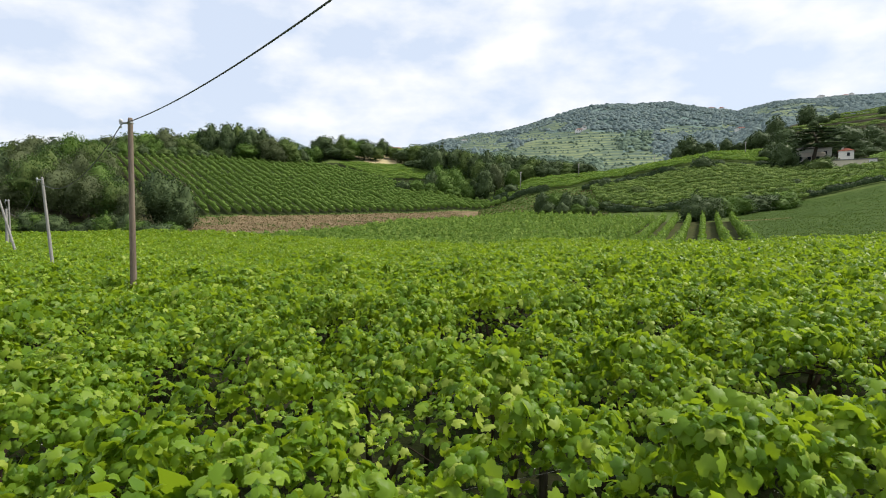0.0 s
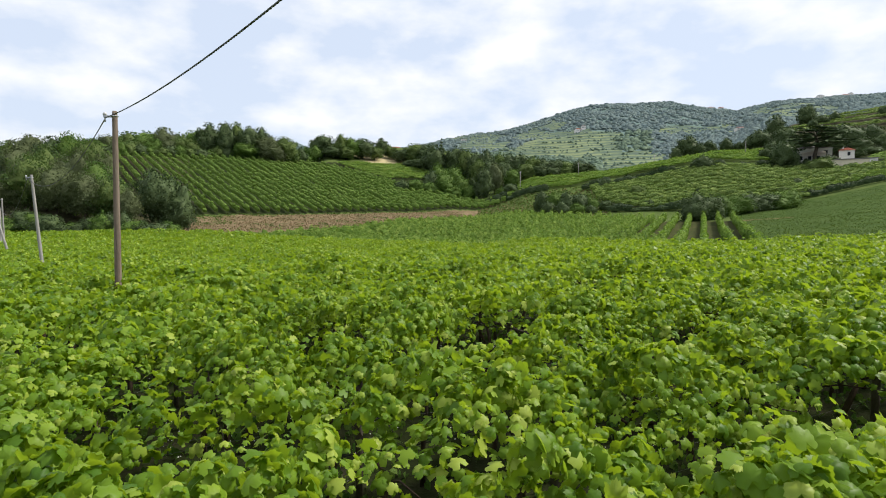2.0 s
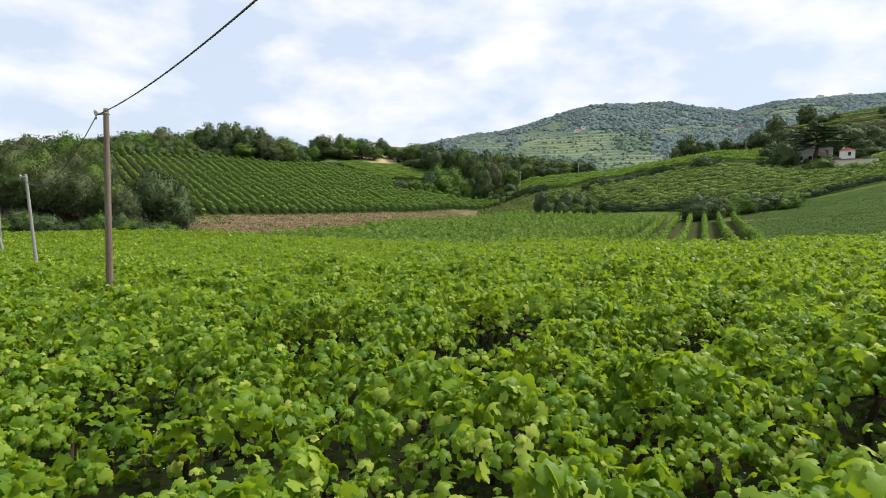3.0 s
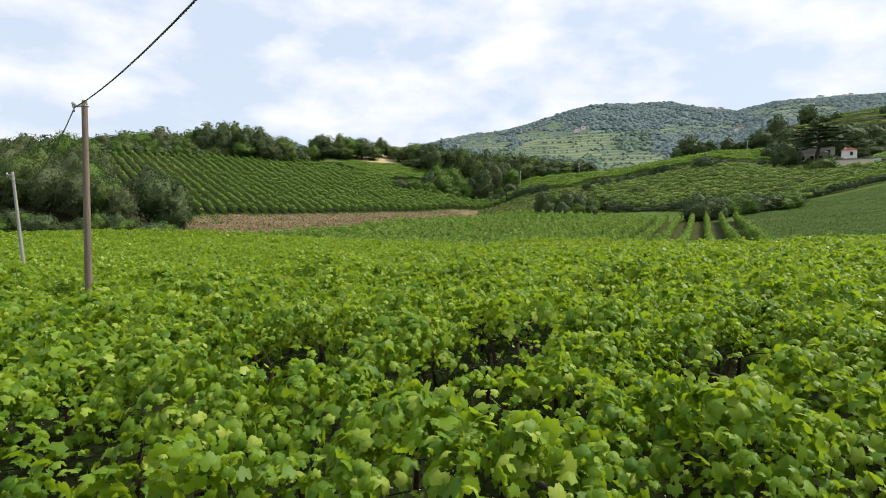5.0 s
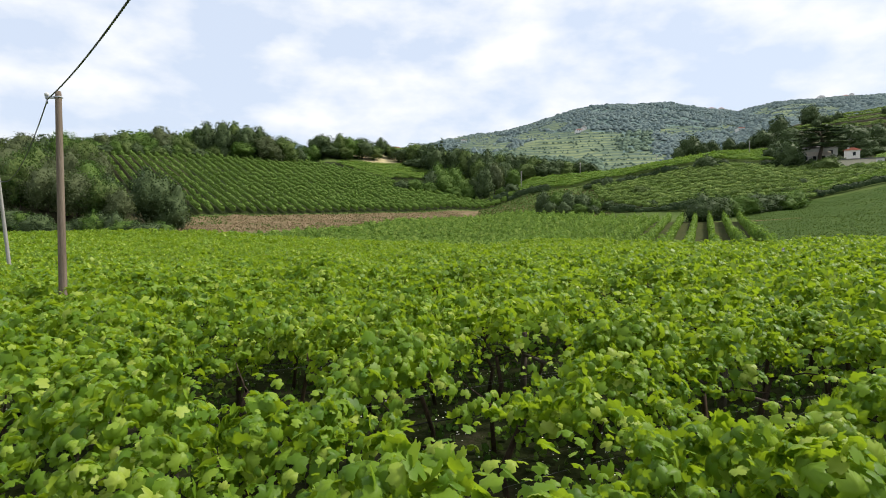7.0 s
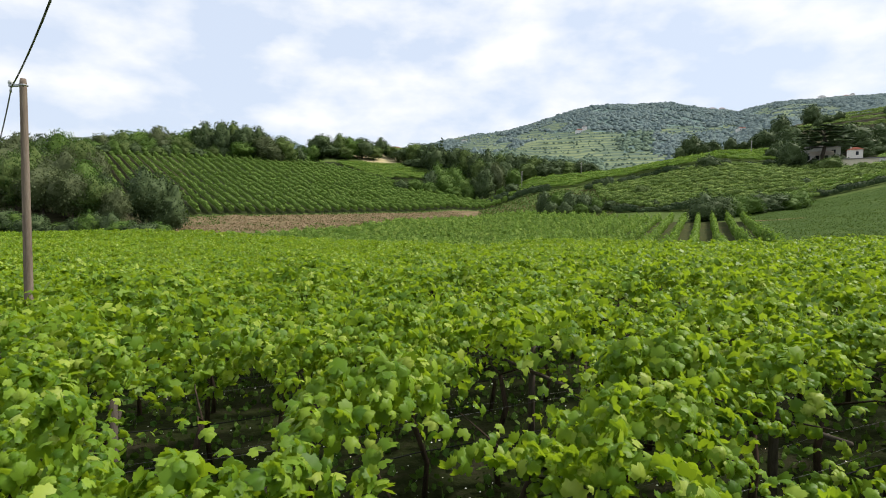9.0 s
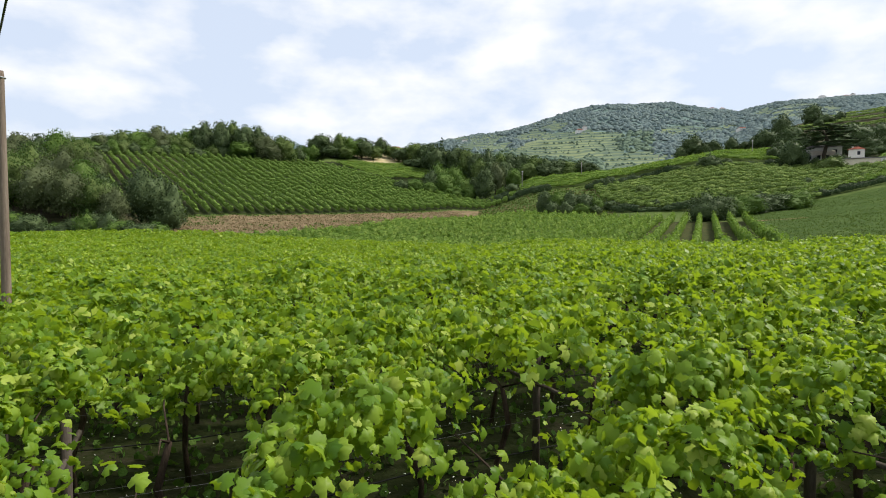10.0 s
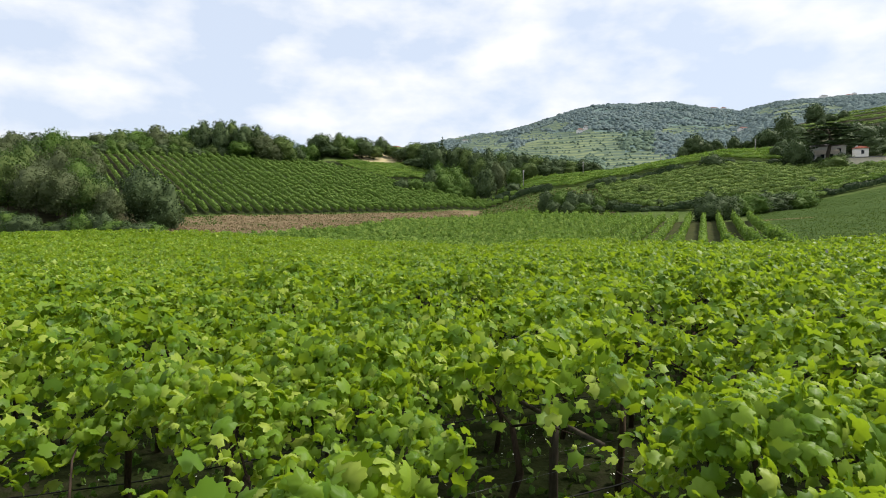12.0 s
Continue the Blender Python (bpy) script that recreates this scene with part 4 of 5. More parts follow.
# middle height, width and height of each kind of crown, depth of its folds, size of its leaves
CROWNS = {"broad": (0.54, 0.4, 0.43, 0.65, 0.018), "open": (0.66, 0.42, 0.31, 0.7, 0.018), "tall": (0.54, 0.31, 0.42, 0.85, 0.018), "bush": (0.42, 0.43, 0.5, 0.55, 0.022), "cedar": (0, 0, 0, 0, 0.017), "conifer": (0, 0, 0, 0, 0.02)}


def crown_mesh(name, kind, seed, mat, leaves, grow=1.0):
    """A crown in a unit cube: a deeply folded leafy body with sprays of small leaves standing off it."""
    r = np.random.default_rng(seed)
    mid, wide, tall, deep, size = CROWNS[kind]
    size *= grow
    if wide:
        shift = Vector(r.uniform(-40, 40, 3))
        def folded(ball):
            swell = []
            for d in ball:
                p = Vector(d)
                swell.append(1 - 0.12 * d[2] * (kind == "bush") + deep * (0.75 * noise.noise(p * 1.6 + shift) + 0.6 * noise.noise(p * 3.6 + shift) + 0.5 * noise.noise(p * 8.0 + shift)))
            return ball * np.clip(swell, 0.45, 1.35)[:, None] * np.array([wide, wide, tall])
        pieces = [(folded(BALL[0]) * 0.84 + np.array([0, 0, mid]), BALL[1])]
        skin = folded(SKIN[0]) + np.array([0, 0, mid])
        tri = skin[SKIN[1]]
        nrm = np.cross(tri[:, 1] - tri[:, 0], tri[:, 2] - tri[:, 0])
        area = np.linalg.norm(nrm, axis=1)
        nrm /= np.maximum(area, 1e-9)[:, None]
        pick = r.choice(len(tri), leaves, p=area / area.sum())
        k = r.dirichlet((1, 1, 1), leaves)
        P = (tri[pick] * k[:, :, None]).sum(1) + nrm[pick] * (r.normal(-0.012, 0.024, leaves) + 0.03 * (r.random(leaves) < 0.1))[:, None]
        N = nrm[pick] + np.array([0, 0, 0.3]) + r.normal(0, 0.55, (leaves, 3))
        if kind in ("open", "broad"):
            # loose sprays hanging below the crown
            m = leaves // 10
            a, e = r.uniform(0, 2 * math.pi, m), r.random(m) ** 0.5 * wide * 0.9
            P = np.concatenate([P, np.stack([np.cos(a) * e, np.sin(a) * e, mid - tall * r.uniform(0.5, 1.1, m)], 1)])
            N = np.concatenate([N, r.normal(0, 1, (m, 3)) + np.array([0, 0, 0.5])])
    else:
        lobes = []                                  # x, y, z, radius, height over width
        if kind == "cedar":
            for q in range(11):
                h = 0.46 + 0.046 * q
                reach = 0.46 * (1 - ((h - 0.55) / 0.56) ** 2)
                for i in range(6):
                    a = q * 1.1 + i * 1.05 + r.uniform(-0.3, 0.3)
                    e = reach * r.uniform(0.35, 0.9)
                    lobes.append((math.cos(a) * e, math.sin(a) * e, h + r.uniform(-0.02, 0.02), r.uniform(0.07, 0.14), 0.18))
        else:
            for q in range(11):
                h = 0.12 + 0.08 * q
                for i in range(4 if q < 8 else 2):
                    a = q * 0.8 + i * 1.57
                    e = 0.2 * (1.02 - h)
                    lobes.append((math.cos(a) * e, math.sin(a) * e, h, 0.2 * (1.06 - h), 0.5))
        per = np.array([l[3] ** 2 for l in lobes])
        count = np.maximum((per / per.sum() * leaves).astype(int), 8)
        pieces, P, N = [], [], []
        for (x, y, z, rad, flat), n in zip(lobes, count):
            girth = np.array([rad, rad, rad * flat])
            pieces.append((np.array([x, y, z]) + LUMP[0] * girth * r.uniform(0.5, 0.98, (len(LUMP[0]), 1)), LUMP[1]))
            d = r.normal(size=(n, 3))
            d /= np.linalg.norm(d, axis=1, keepdims=True)
            P.append(np.array([x, y, z]) + d * girth * (0.7 + 0.6 * r.random(n) ** 1.3)[:, None])
            N.append(d + np.array([0, 0, 0.3]) + r.normal(0, 0.5, (n, 3)))
        P, N = np.concatenate(P), np.concatenate(N)
    P[:, 2] = np.clip(P[:, 2], 0.02, 1.06)
    pieces.append(scatter(LEAF_QUAD, P, N, size * (0.45 + 1.0 * r.random(len(P)) ** 1.5), r))
    V, Fs = joined(pieces)
    return mesh_from(name, V, Fs, mat, True)


def trunk_mesh(kind, seed):
    r = np.random.default_rng(seed)
    top = {"broad": 0.6, "open": 0.62, "tall": 0.75, "bush": 0.4, "cedar": 0.9, "conifer": 0.9}[kind]
    rad = {"broad": 0.026, "open": 0.02, "tall": 0.02, "bush": 0.03, "cedar": 0.03, "conifer": 0.02}[kind]
    pts = [(0, 0, -0.06), (r.normal(0, 0.008), r.normal(0, 0.008), top * 0.3), (r.normal(0, 0.02), r.normal(0, 0.02), top * 0.65), (r.normal(0, 0.03), r.normal(0, 0.03), top)]
    runs = [(pts, [rad * 1.25, rad, rad * 0.75, rad * 0.35])]
    for q in range(6):
        h = top * r.uniform(0.4, 0.9)
        a = r.uniform(0, 2 * math.pi)
        ln = r.uniform(0.15, 0.3)
        runs.append(([(0, 0, h), (math.cos(a) * ln * 0.5, math.sin(a) * ln * 0.5, h + ln * 0.35), (math.cos(a) * ln, math.sin(a) * ln, h + ln * 0.6)], [rad * 0.5, rad * 0.32, rad * 0.12]))
    return tubes("trunk", runs, M_BARK, 6)


KINDS = {}


def tree(name, x, y, top, wide, kind="broad", mat=None, label="", category="tree", group="", seed=None):
    """A tree or bush whose crown tops out at the height top."""
    mat = mat or M_TREE
    v = (seed if seed is not None else int(abs(x * 7 + y * 3))) % 4
    near = y < 165
    key = (kind, mat.name, v, near)
    if key not in KINDS:
        many = {"broad": 4200, "open": 4200, "tall": 3800, "bush": 2800, "cedar": 2600, "conifer": 1200}[kind]
        KINDS[key] = (crown_mesh("crown", kind, 40 + v * 7, mat, many if near else many * 11 // 20, 1.0 if near else 1.32), trunk_mesh(kind, 60 + v))
    g = ground_z(x, y)
    ob = new(name)
    tagged(ob, label, category, group)
    ob.matrix_basis = Matrix.LocRotScale((x, y, g), Euler((0, 0, (x * 1.3 + y * 0.7) % 6.28)), (wide, wide, max(top - g, 0.8)))
    crown, trunk = KINDS[key]
    part_mesh("trunk", trunk, ob)
    part_mesh("crown", crown, ob)
    return ob


def band(name, rows, kind, mats, label, category, group, spread=1.0):
    """Trees of one stand: rows of (bearing, ahead, crown top, crown width)."""
    for i, (b, d, top, wide) in enumerate(rows):
        tree(name, b * d, d, top, wide * spread, kind, mats[i % len(mats)], label, category, group, seed=i)


FRONT = [(-0.806, 104, 12.1, 11.0), (-0.752, 106, 12.1, 10.0), (-0.706, 108, 15.1, 12.0), (-0.659, 107, 13.4, 11.0), (-0.613, 106, 12.1, 11.0), (-0.571, 107, 11.6, 10.0), (-0.540, 106, 9.2, 7.0)]
MIDWOOD = [(-0.855, 122, 19.4, 13.0), (-0.811, 120, 19.1, 13.0), (-0.762, 121, 17.7, 12.0), (-0.723, 122, 18.7, 12.0), (-0.677, 120, 18.6, 13.0), (-0.630, 119, 17.8, 12.0), (-0.589, 117, 14.8, 11.0), (-0.560, 115, 12.4, 9.0)]
BACK = [(-0.860, 140, 24.7, 15.0), (-0.806, 141, 24.1, 14.0), (-0.746, 140, 22.3, 13.0), (-0.706, 141, 24.1, 14.0), (-0.669, 140, 23.4, 13.0), (-0.637, 142, 25.0, 14.0), (-0.603, 140, 22.5, 12.0), (-0.581, 141, 20.5, 10.0)]
RIDGEWOOD = [(-0.601, 208, 33.0, 16.0), (-0.571, 210, 34.5, 15.0), (-0.540, 212, 35.7, 15.0), (-0.508, 209, 35.6, 15.0), (-0.476, 212, 37.3, 16.0), (-0.444, 208, 34.6, 14.0), (-0.423, 214, 36.4, 14.0), (-0.297, 212, 34.4, 12.0), (-0.270, 214, 34.3, 14.0), (-0.589, 202, 31.0, 12.0), (-0.556, 203, 31.5, 12.0), (-0.523, 204, 32.0, 12.0), (-0.489, 205, 32.2, 12.0), (-0.458, 206, 32.3, 12.0), (-0.429, 207, 32.5, 11.0), (-0.337, 208, 31.8, 12.0), (-0.288, 210, 31.7, 12.0)]
RIDGETALL = [(-0.400, 212, 38.8, 14.0), (-0.368, 210, 39.0, 10.0), (-0.352, 214, 39.3, 9.0), (-0.331, 211, 37.4, 13.0), (-0.311, 214, 37.6, 13.0), (-0.381, 216, 36.3, 9.0)]
RIDGE2 = [(-0.236, 244, 35.0, 9.0), (-0.207, 246, 40.1, 15.0), (-0.174, 243, 39.6, 9.0), (-0.159, 247, 39.0, 14.0), (-0.136, 250, 39.0, 15.0), (-0.116, 252, 36.3, 11.0), (-0.219, 240, 34.7, 10.0), (-0.188, 240, 34.7, 11.0), (-0.165, 241, 34.4, 11.0)]
RIDGE3 = [(-0.104, 262, 40.9, 7.4), (-0.091, 264, 38.4, 5.7), (-0.118, 266, 37.6, 5.2)]
VALLEY = [(-0.015, 238, 34.9, 9.3), (0.020, 240, 34.2, 8.8), (0.039, 238, 32.6, 8.2), (0.056, 236, 31.2, 8.2), (0.076, 236, 32.1, 8.7), (0.097, 235, 31.1, 8.6), (0.116, 234, 30.3, 8.1), (0.136, 233, 30.2, 8.6), (0.157, 232, 29.4, 8.5), (0.176, 231, 28.8, 8.0), (0.195, 230, 27.8, 8.0), (0.214, 229, 27.3, 7.4), (0.235, 229, 27.5, 7.9), (0.253, 229, 26.4, 5.9), (-0.047, 256, 37.5, 9.4), (-0.067, 257, 35.7, 8.3), (-0.029, 254, 37.0, 8.2), (-0.084, 262, 37.1, 5.7), (-0.042, 243, 29.9, 6.8), (-0.054, 244, 29.6, 5.8), (0.064, 229, 27.9, 7.4), (0.085, 228, 27.4, 7.4), (0.107, 228, 26.9, 7.4), (0.146, 227, 26.4, 7.4), (0.168, 227, 26.2, 7.4), (0.189, 226, 25.4, 6.8), (0.209, 226, 25.0, 6.3)]
THICKET = [(-0.007, 206, 24.6, 9.3), (0.017, 208, 24.2, 8.5), (-0.019, 203, 21.8, 7.4), (0.006, 201, 20.8, 9.1), (0.031, 201, 20.1, 8.2), (0.050, 202, 19.4, 6.5), (-0.023, 198, 17.3, 6.4), (-0.046, 198, 18.5, 7.3), (-0.069, 195, 18.0, 5.9), (0.018, 197, 16.1, 7.2), (0.045, 198, 16.2, 6.0), (0.118, 204, 17.4, 7.9), (0.101, 203, 16.1, 4.4)]
MOUND = [(0.171, 152, 12.4, 4.6), (0.192, 151, 12.1, 5.8), (0.213, 150, 11.6, 5.8), (0.236, 150, 11.3, 5.8), (0.255, 150, 10.4, 4.8), (0.182, 148, 9.5, 4.1), (0.207, 147, 8.9, 4.7), (0.231, 147, 8.6, 4.7), (0.255, 147, 8.1, 4.1), (0.280, 152, 9.5, 3.9), (0.301, 149, 7.8, 3.8), (0.327, 147, 7.1, 3.2), (0.357, 147, 9.5, 2.7)]
HEDGE = [(0.436, 119, 9.9, 8.0), (0.458, 120, 9.5, 7.0), (0.479, 127, 9.5, 8.0), (0.503, 129, 9.8, 8.0), (0.530, 134, 10.3, 9.0), (0.556, 136, 10.6, 9.0), (0.587, 137, 11.1, 9.0), (0.579, 134, 9.4, 7.0), (0.517, 130, 8.5, 7.0), (0.544, 133, 8.6, 7.0)]
SLOPEBUSH = [(0.448, 187, 25.3, 8.1), (0.649, 174, 23.3, 8.6), (0.609, 159, 15.6, 4.8), (0.705, 157, 16.9, 7.4), (0.725, 153, 15.4, 3.9), (0.338, 167, 14.5, 5.4), (0.277, 188, 18.2, 3.6), (0.584, 150, 13.0, 3.5)]
HOUSETREES = [(0.572, 262, 51.0, 10.2), (0.546, 250, 43.2, 9.7), (0.587, 240, 42.1, 11.4), (0.584, 184, 28.7, 9.1), (0.555, 200, 29.0, 5.6), (0.694, 220, 40.7, 15.2), (0.738, 222, 40.4, 13.4), (0.671, 216, 36.9, 8.9), (0.717, 214, 34.5, 10.2), (0.750, 216, 36.1, 9.3), (0.528, 255, 40.9, 7.2), (0.602, 225, 37.0, 9.2), (0.567, 210, 32.7, 6.8), (0.707, 200, 28.8, 7.8), (0.740, 202, 29.7, 9.1), (0.604, 183, 25.7, 4.3)]
UPTREES = [(0.423, 262, 42.1, 12.5), (0.456, 260, 39.6, 10.1), (0.488, 262, 41.1, 7.4), (0.401, 258, 36.6, 6.1), (0.441, 258, 38.1, 8.4), (0.650, 330, 64.2, 9.3), (0.673, 336, 66.9, 7.3), (0.757, 330, 69.0, 7.2), (0.636, 320, 60.1, 5.6), (0.509, 262, 39.6, 5.7)]
band("woodland_tree", FRONT, "open", [M_TREE_GREY, M_TREE_GREY, M_TREE], "shrubby broadleaf tree at the edge of the wood", "tree", "woodland trees", 0.8)
band("woodland_tree", MIDWOOD, "broad", [M_TREE_GREY, M_BUSH, M_TREE_DARK, M_TREE_GREY, M_TREE], "grey-green broadleaf tree in the wood", "tree", "woodland trees", 0.78)
band("woodland_tree", BACK, "broad", [M_TREE_DARK, M_BUSH, M_TREE, M_TREE_GREY], "tall broadleaf tree with a rounded green crown in the wood", "tree", "woodland trees", 0.78)
band("ridge_tree", RIDGEWOOD, "broad", [M_BUSH, M_TREE_GREY, M_TREE], "broadleaf tree on the ridge above the striped vineyard", "tree", "ridge trees", 0.85)
band("ridge_tree", RIDGETALL, "tall", [M_TREE_DARK, M_TREE_DARK, M_TREE], "tall dark tree with an uneven crown on the ridge", "tree", "ridge trees")
band("ridge_tree", RIDGE2, "broad", [M_BUSH, M_TREE_DARK, M_TREE], "dark green broadleaf tree on the ridge", "tree", "ridge trees", 0.85)
band("ridge_tree", RIDGE3, "broad", [M_TREE_DARK, M_TREE], "broadleaf tree beside the dry grass patch", "tree", "ridge trees")
band("valley_tree", VALLEY, "broad", [M_TREE_DARK, M_TREE_DARK, M_TREE], "dark broadleaf tree in the valley belt", "tree", "valley trees", 1.25)
tree("conifer", -0.0017 * 239, 239, 38.9, 9, "conifer", M_TREE_DARK, "dark pointed conifer among the valley trees", "tree")
band("thicket_bush", THICKET, "bush", [M_BUSH, M_BUSH, M_TREE_DARK], "dense green bush in the valley thicket", "bush", "thicket bushes")
tree("round_tree", 0.0895 * 211, 211, 24.8, 7.5, "broad", M_TREE_GREY, "grey-green rounded tree at the end of the valley field", "tree", seed=3)
tree("round_tree", 0.1205 * 213, 213, 22.6, 6.4, "broad", M_BUSH, "pale green rounded tree at the end of the valley field", "tree", seed=2)
tree("dense_evergreen", 0.0725 * 197, 197, 21.4, 9.5, "tall", M_TREE_DARK, "narrow dark evergreen tree beside the vineyard corner", "tree")
band("mound_bush", MOUND, "bush", [M_TREE_DARK, M_BUSH, M_TREE_DARK], "dark spreading bush on the field edge", "bush", "field edge bushes")
band("hedge_bush", HEDGE, "bush", [M_TREE_DARK, M_TREE_DARK, M_BUSH, M_BUSH], "dark rounded bush below the terraces", "bush", "hedge bushes")
band("slope_bush", SLOPEBUSH, "bush", [M_TREE_DARK, M_TREE], "rounded dark green bush on the terraced slope", "bush", "slope bushes")
band("garden_tree", HOUSETREES, "broad", [M_TREE_DARK], "dark broadleaf tree around the farmhouse", "tree", "garden trees")
band("upland_tree", UPTREES, "broad", [M_TREE_DARK], "broadleaf tree on the upper slope", "tree", "upland trees")
tree("lone_oak", 0.6245 * 340, 340, 71.0, 12.5, "broad", M_TREE_DARK, "lone rounded oak standing on the high terrace", "tree", seed=2)
tree("field_tree", -0.487 * 116, 116, 13.9, 10, "broad", M_TREE_DARK, "dark rounded tree at the foot of the striped vineyard", "tree", seed=1)
tree("field_bush", -0.455 * 117, 117, 11.5, 8.0, "bush", M_TREE_DARK, "dark bush beside the rounded tree", "bush", seed=2)
tree("cedar", 0.640 * 186, 186, 34.5, 20, "cedar", M_TREE_DARK, "spreading dark cedar in front of the farmhouse", "tree")


# undergrowth at the foot of the wood
def undergrowth():
    r = np.random.default_rng(12)
    for i in range(19):
        b = -0.80 + 0.018 * i + r.uniform(-0.004, 0.004)
        d = 99 + r.uniform(-0.5, 2.5)
        tree("undergrowth_bush", b * d, d, ground_z(b * d, d) + r.uniform(2.2, 4.6), r.uniform(4, 6.5), "bush", (M_BUSH, M_TREE_DARK, M_TREE_DARK)[i % 3], "low bush in the undergrowth along the wood", "bush", "undergrowth bushes", seed=i)
    for i in range(24):
        s = -12 + 3.1 * i
        l = float(np.interp(s, [0, 45, 60, 75], [73, 73, 74, 78])) + r.uniform(-1, 2)
        x, y = EDGE_O[0] + EDGE_D[0] * s + EDGE_N[0] * l, EDGE_O[1] + EDGE_D[1] * s + EDGE_N[1] * l
        tree("ridge_bush", x, y, ground_z(x, y) + r.uniform(3.4, 6.4), r.uniform(5, 7.5), "bush", (M_TREE, M_TREE_DARK, M_BUSH)[i % 3], "bush below the ridge trees above the vineyard", "bush", "ridge bushes", seed=i)
    # short tufts on the meadow
    n = 22000
    d, b = r.uniform(62, 142, n), r.uniform(0.48, 0.84, n)
    x, y = d * b, d
    off = (x - MID_O[0]) * MID_N[0] + (y - MID_O[1]) * MID_N[1]
    sel = (off > 1.6) & (r.random(n) < 0.35 + 0.65 * fbm(x / 5, y / 2.5, 41, 3))
    x, y = x[sel], y[sel]
    P = np.stack([x, y, height(x, y) + 0.06], 1)
    N = np.stack([r.normal(0, 0.8, len(x)), r.normal(0, 0.8, len(x)), r.uniform(0.2, 1.0, len(x))], 1)
    V, Fs = scatter(LEAF_QUAD, P, N, r.uniform(0.05, 0.13, len(x)), r)
    tagged(new("meadow_grass", mesh_from("meadow_grass", V, Fs, M_GRASS)), "short green grass tufts on the mown meadow", "grass", kind="stuff")
    # rough grass on the slope below the valley field
    n = 9000
    d, b = r.uniform(139, 196, n), r.uniform(0.06, 0.29, n)
    x, y = d * b, d
    for name, sel, mat, label in (("rough_grass", r.random(n) < 0.72, M_GRASS, "rough green grass on the slope below the valley field"), ("dry_tufts", r.random(n) < 0.2, M_DRYLEAF, "dry straw-coloured tufts among rough grass")):
        m = int(sel.sum())
        P = np.stack([x[sel], y[sel], height(x[sel], y[sel]) + 0.12], 1)
        N = np.stack([r.normal(0, 1, m), r.normal(0, 1, m), r.uniform(0.1, 0.9, m)], 1)
        V, Fs = scatter(LEAF_QUAD, P, N, r.uniform(0.1, 0.4, m), r)
        tagged(new(name, mesh_from(name, V, Fs, mat)), label, "grass", kind="stuff")
    # tall grass on the bank
    s, l = r.uniform(-12, 70, 9000), r.uniform(-24, 0.5, 9000)
    x, y = EDGE_O[0] + EDGE_D[0] * s + EDGE_N[0] * l, EDGE_O[1] + EDGE_D[1] * s + EDGE_N[1] * l
    green = (fbm(x / 4, y / 2.0, 33, 3) > 0.73) | (l > -1.6) | ((s < 3) & (l > -12))
    for name, sel, mat, label in (("dry_grass", ~green, M_DRYLEAF, "tall dry brown grass on the bank"), ("bank_grass", green, M_GRASS, "green grass tufts on the dry bank")):
        n = int(sel.sum())
        P = np.stack([x[sel], y[sel], height(x[sel], y[sel]) + 0.15], 1)
        N = np.stack([r.normal(0, 1.0, n), r.normal(0, 1.0, n), r.uniform(0.1, 0.9, n)], 1)
        V, Fs = scatter(LEAF_QUAD, P, N, r.uniform(0.07, 0.24, n), r)
        tagged(new(name, mesh_from(name, V, Fs, mat)), label, "grass", kind="stuff")


undergrowth()


# ---------------------------------------------------------------- far woods
def far_woods():
    """Distant woodland: crowns standing close together, with open terraced fields between."""
    r = np.random.default_rng(14)
    n = 30000
    y = 455 + 1080 * r.random(n) ** 0.9
    u = r.uniform(-0.3, 0.9, n)
    x = u * y
    z = height(x, y)
    wood = far_wooded(x, y, z)
    hedges = np.sin(z / 1.9 + 5 * fbm(x / 70, y / 70, 78, 2)) > 0.8
    keep = (wood > 0.5) | (hedges & (r.random(n) < 0.8)) | (r.random(n) < 0.08) | (y > 1290)
    x, y, z, u, wood = x[keep], y[keep], z[keep], u[keep], wood[keep]
    n = len(x)
    w = r.uniform(2.0, 5.6, n) * np.where(wood > 0.5, 1.0, 0.5)
    h = r.uniform(0.55, 1.05, n) * w + 0.8
    ring = 5
    V = np.zeros((n, 2 * ring + 1, 3))
    for i in range(ring):
        for lev, (rad, up) in enumerate(((1.0, 0.1), (0.75, 0.72))):
            a = 2 * math.pi * (i + 0.5 * lev) / ring
            q = rad * w * r.uniform(0.6, 1.35, n)
            V[:, lev * ring + i] = np.stack([x + math.cos(a) * q, y + math.sin(a) * q, z + h * up * r.uniform(0.75, 1.25, n)], 1)
    V[:, -1] = np.stack([x, y, z + h * r.uniform(0.85, 1.05, n)], 1)
    f = []
    for i in range(ring):
        j = (i + 1) % ring
        f += [(i, j, ring + i), (j, ring + j, ring + i), (ring + i, ring + j, 2 * ring)]
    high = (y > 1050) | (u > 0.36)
    for name, sel, mat, label in (("far_woods", high, M_FAR_WOOD, "distant woodland on the high hills, coloured pale and blue for haze"), ("hill_copses", ~high, M_COPSE, "green woods and hedges, paled for haze, between distant terraced fields")):
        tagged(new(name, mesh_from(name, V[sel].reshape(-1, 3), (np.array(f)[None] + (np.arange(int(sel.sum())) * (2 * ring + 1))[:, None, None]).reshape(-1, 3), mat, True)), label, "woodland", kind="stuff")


far_woods()


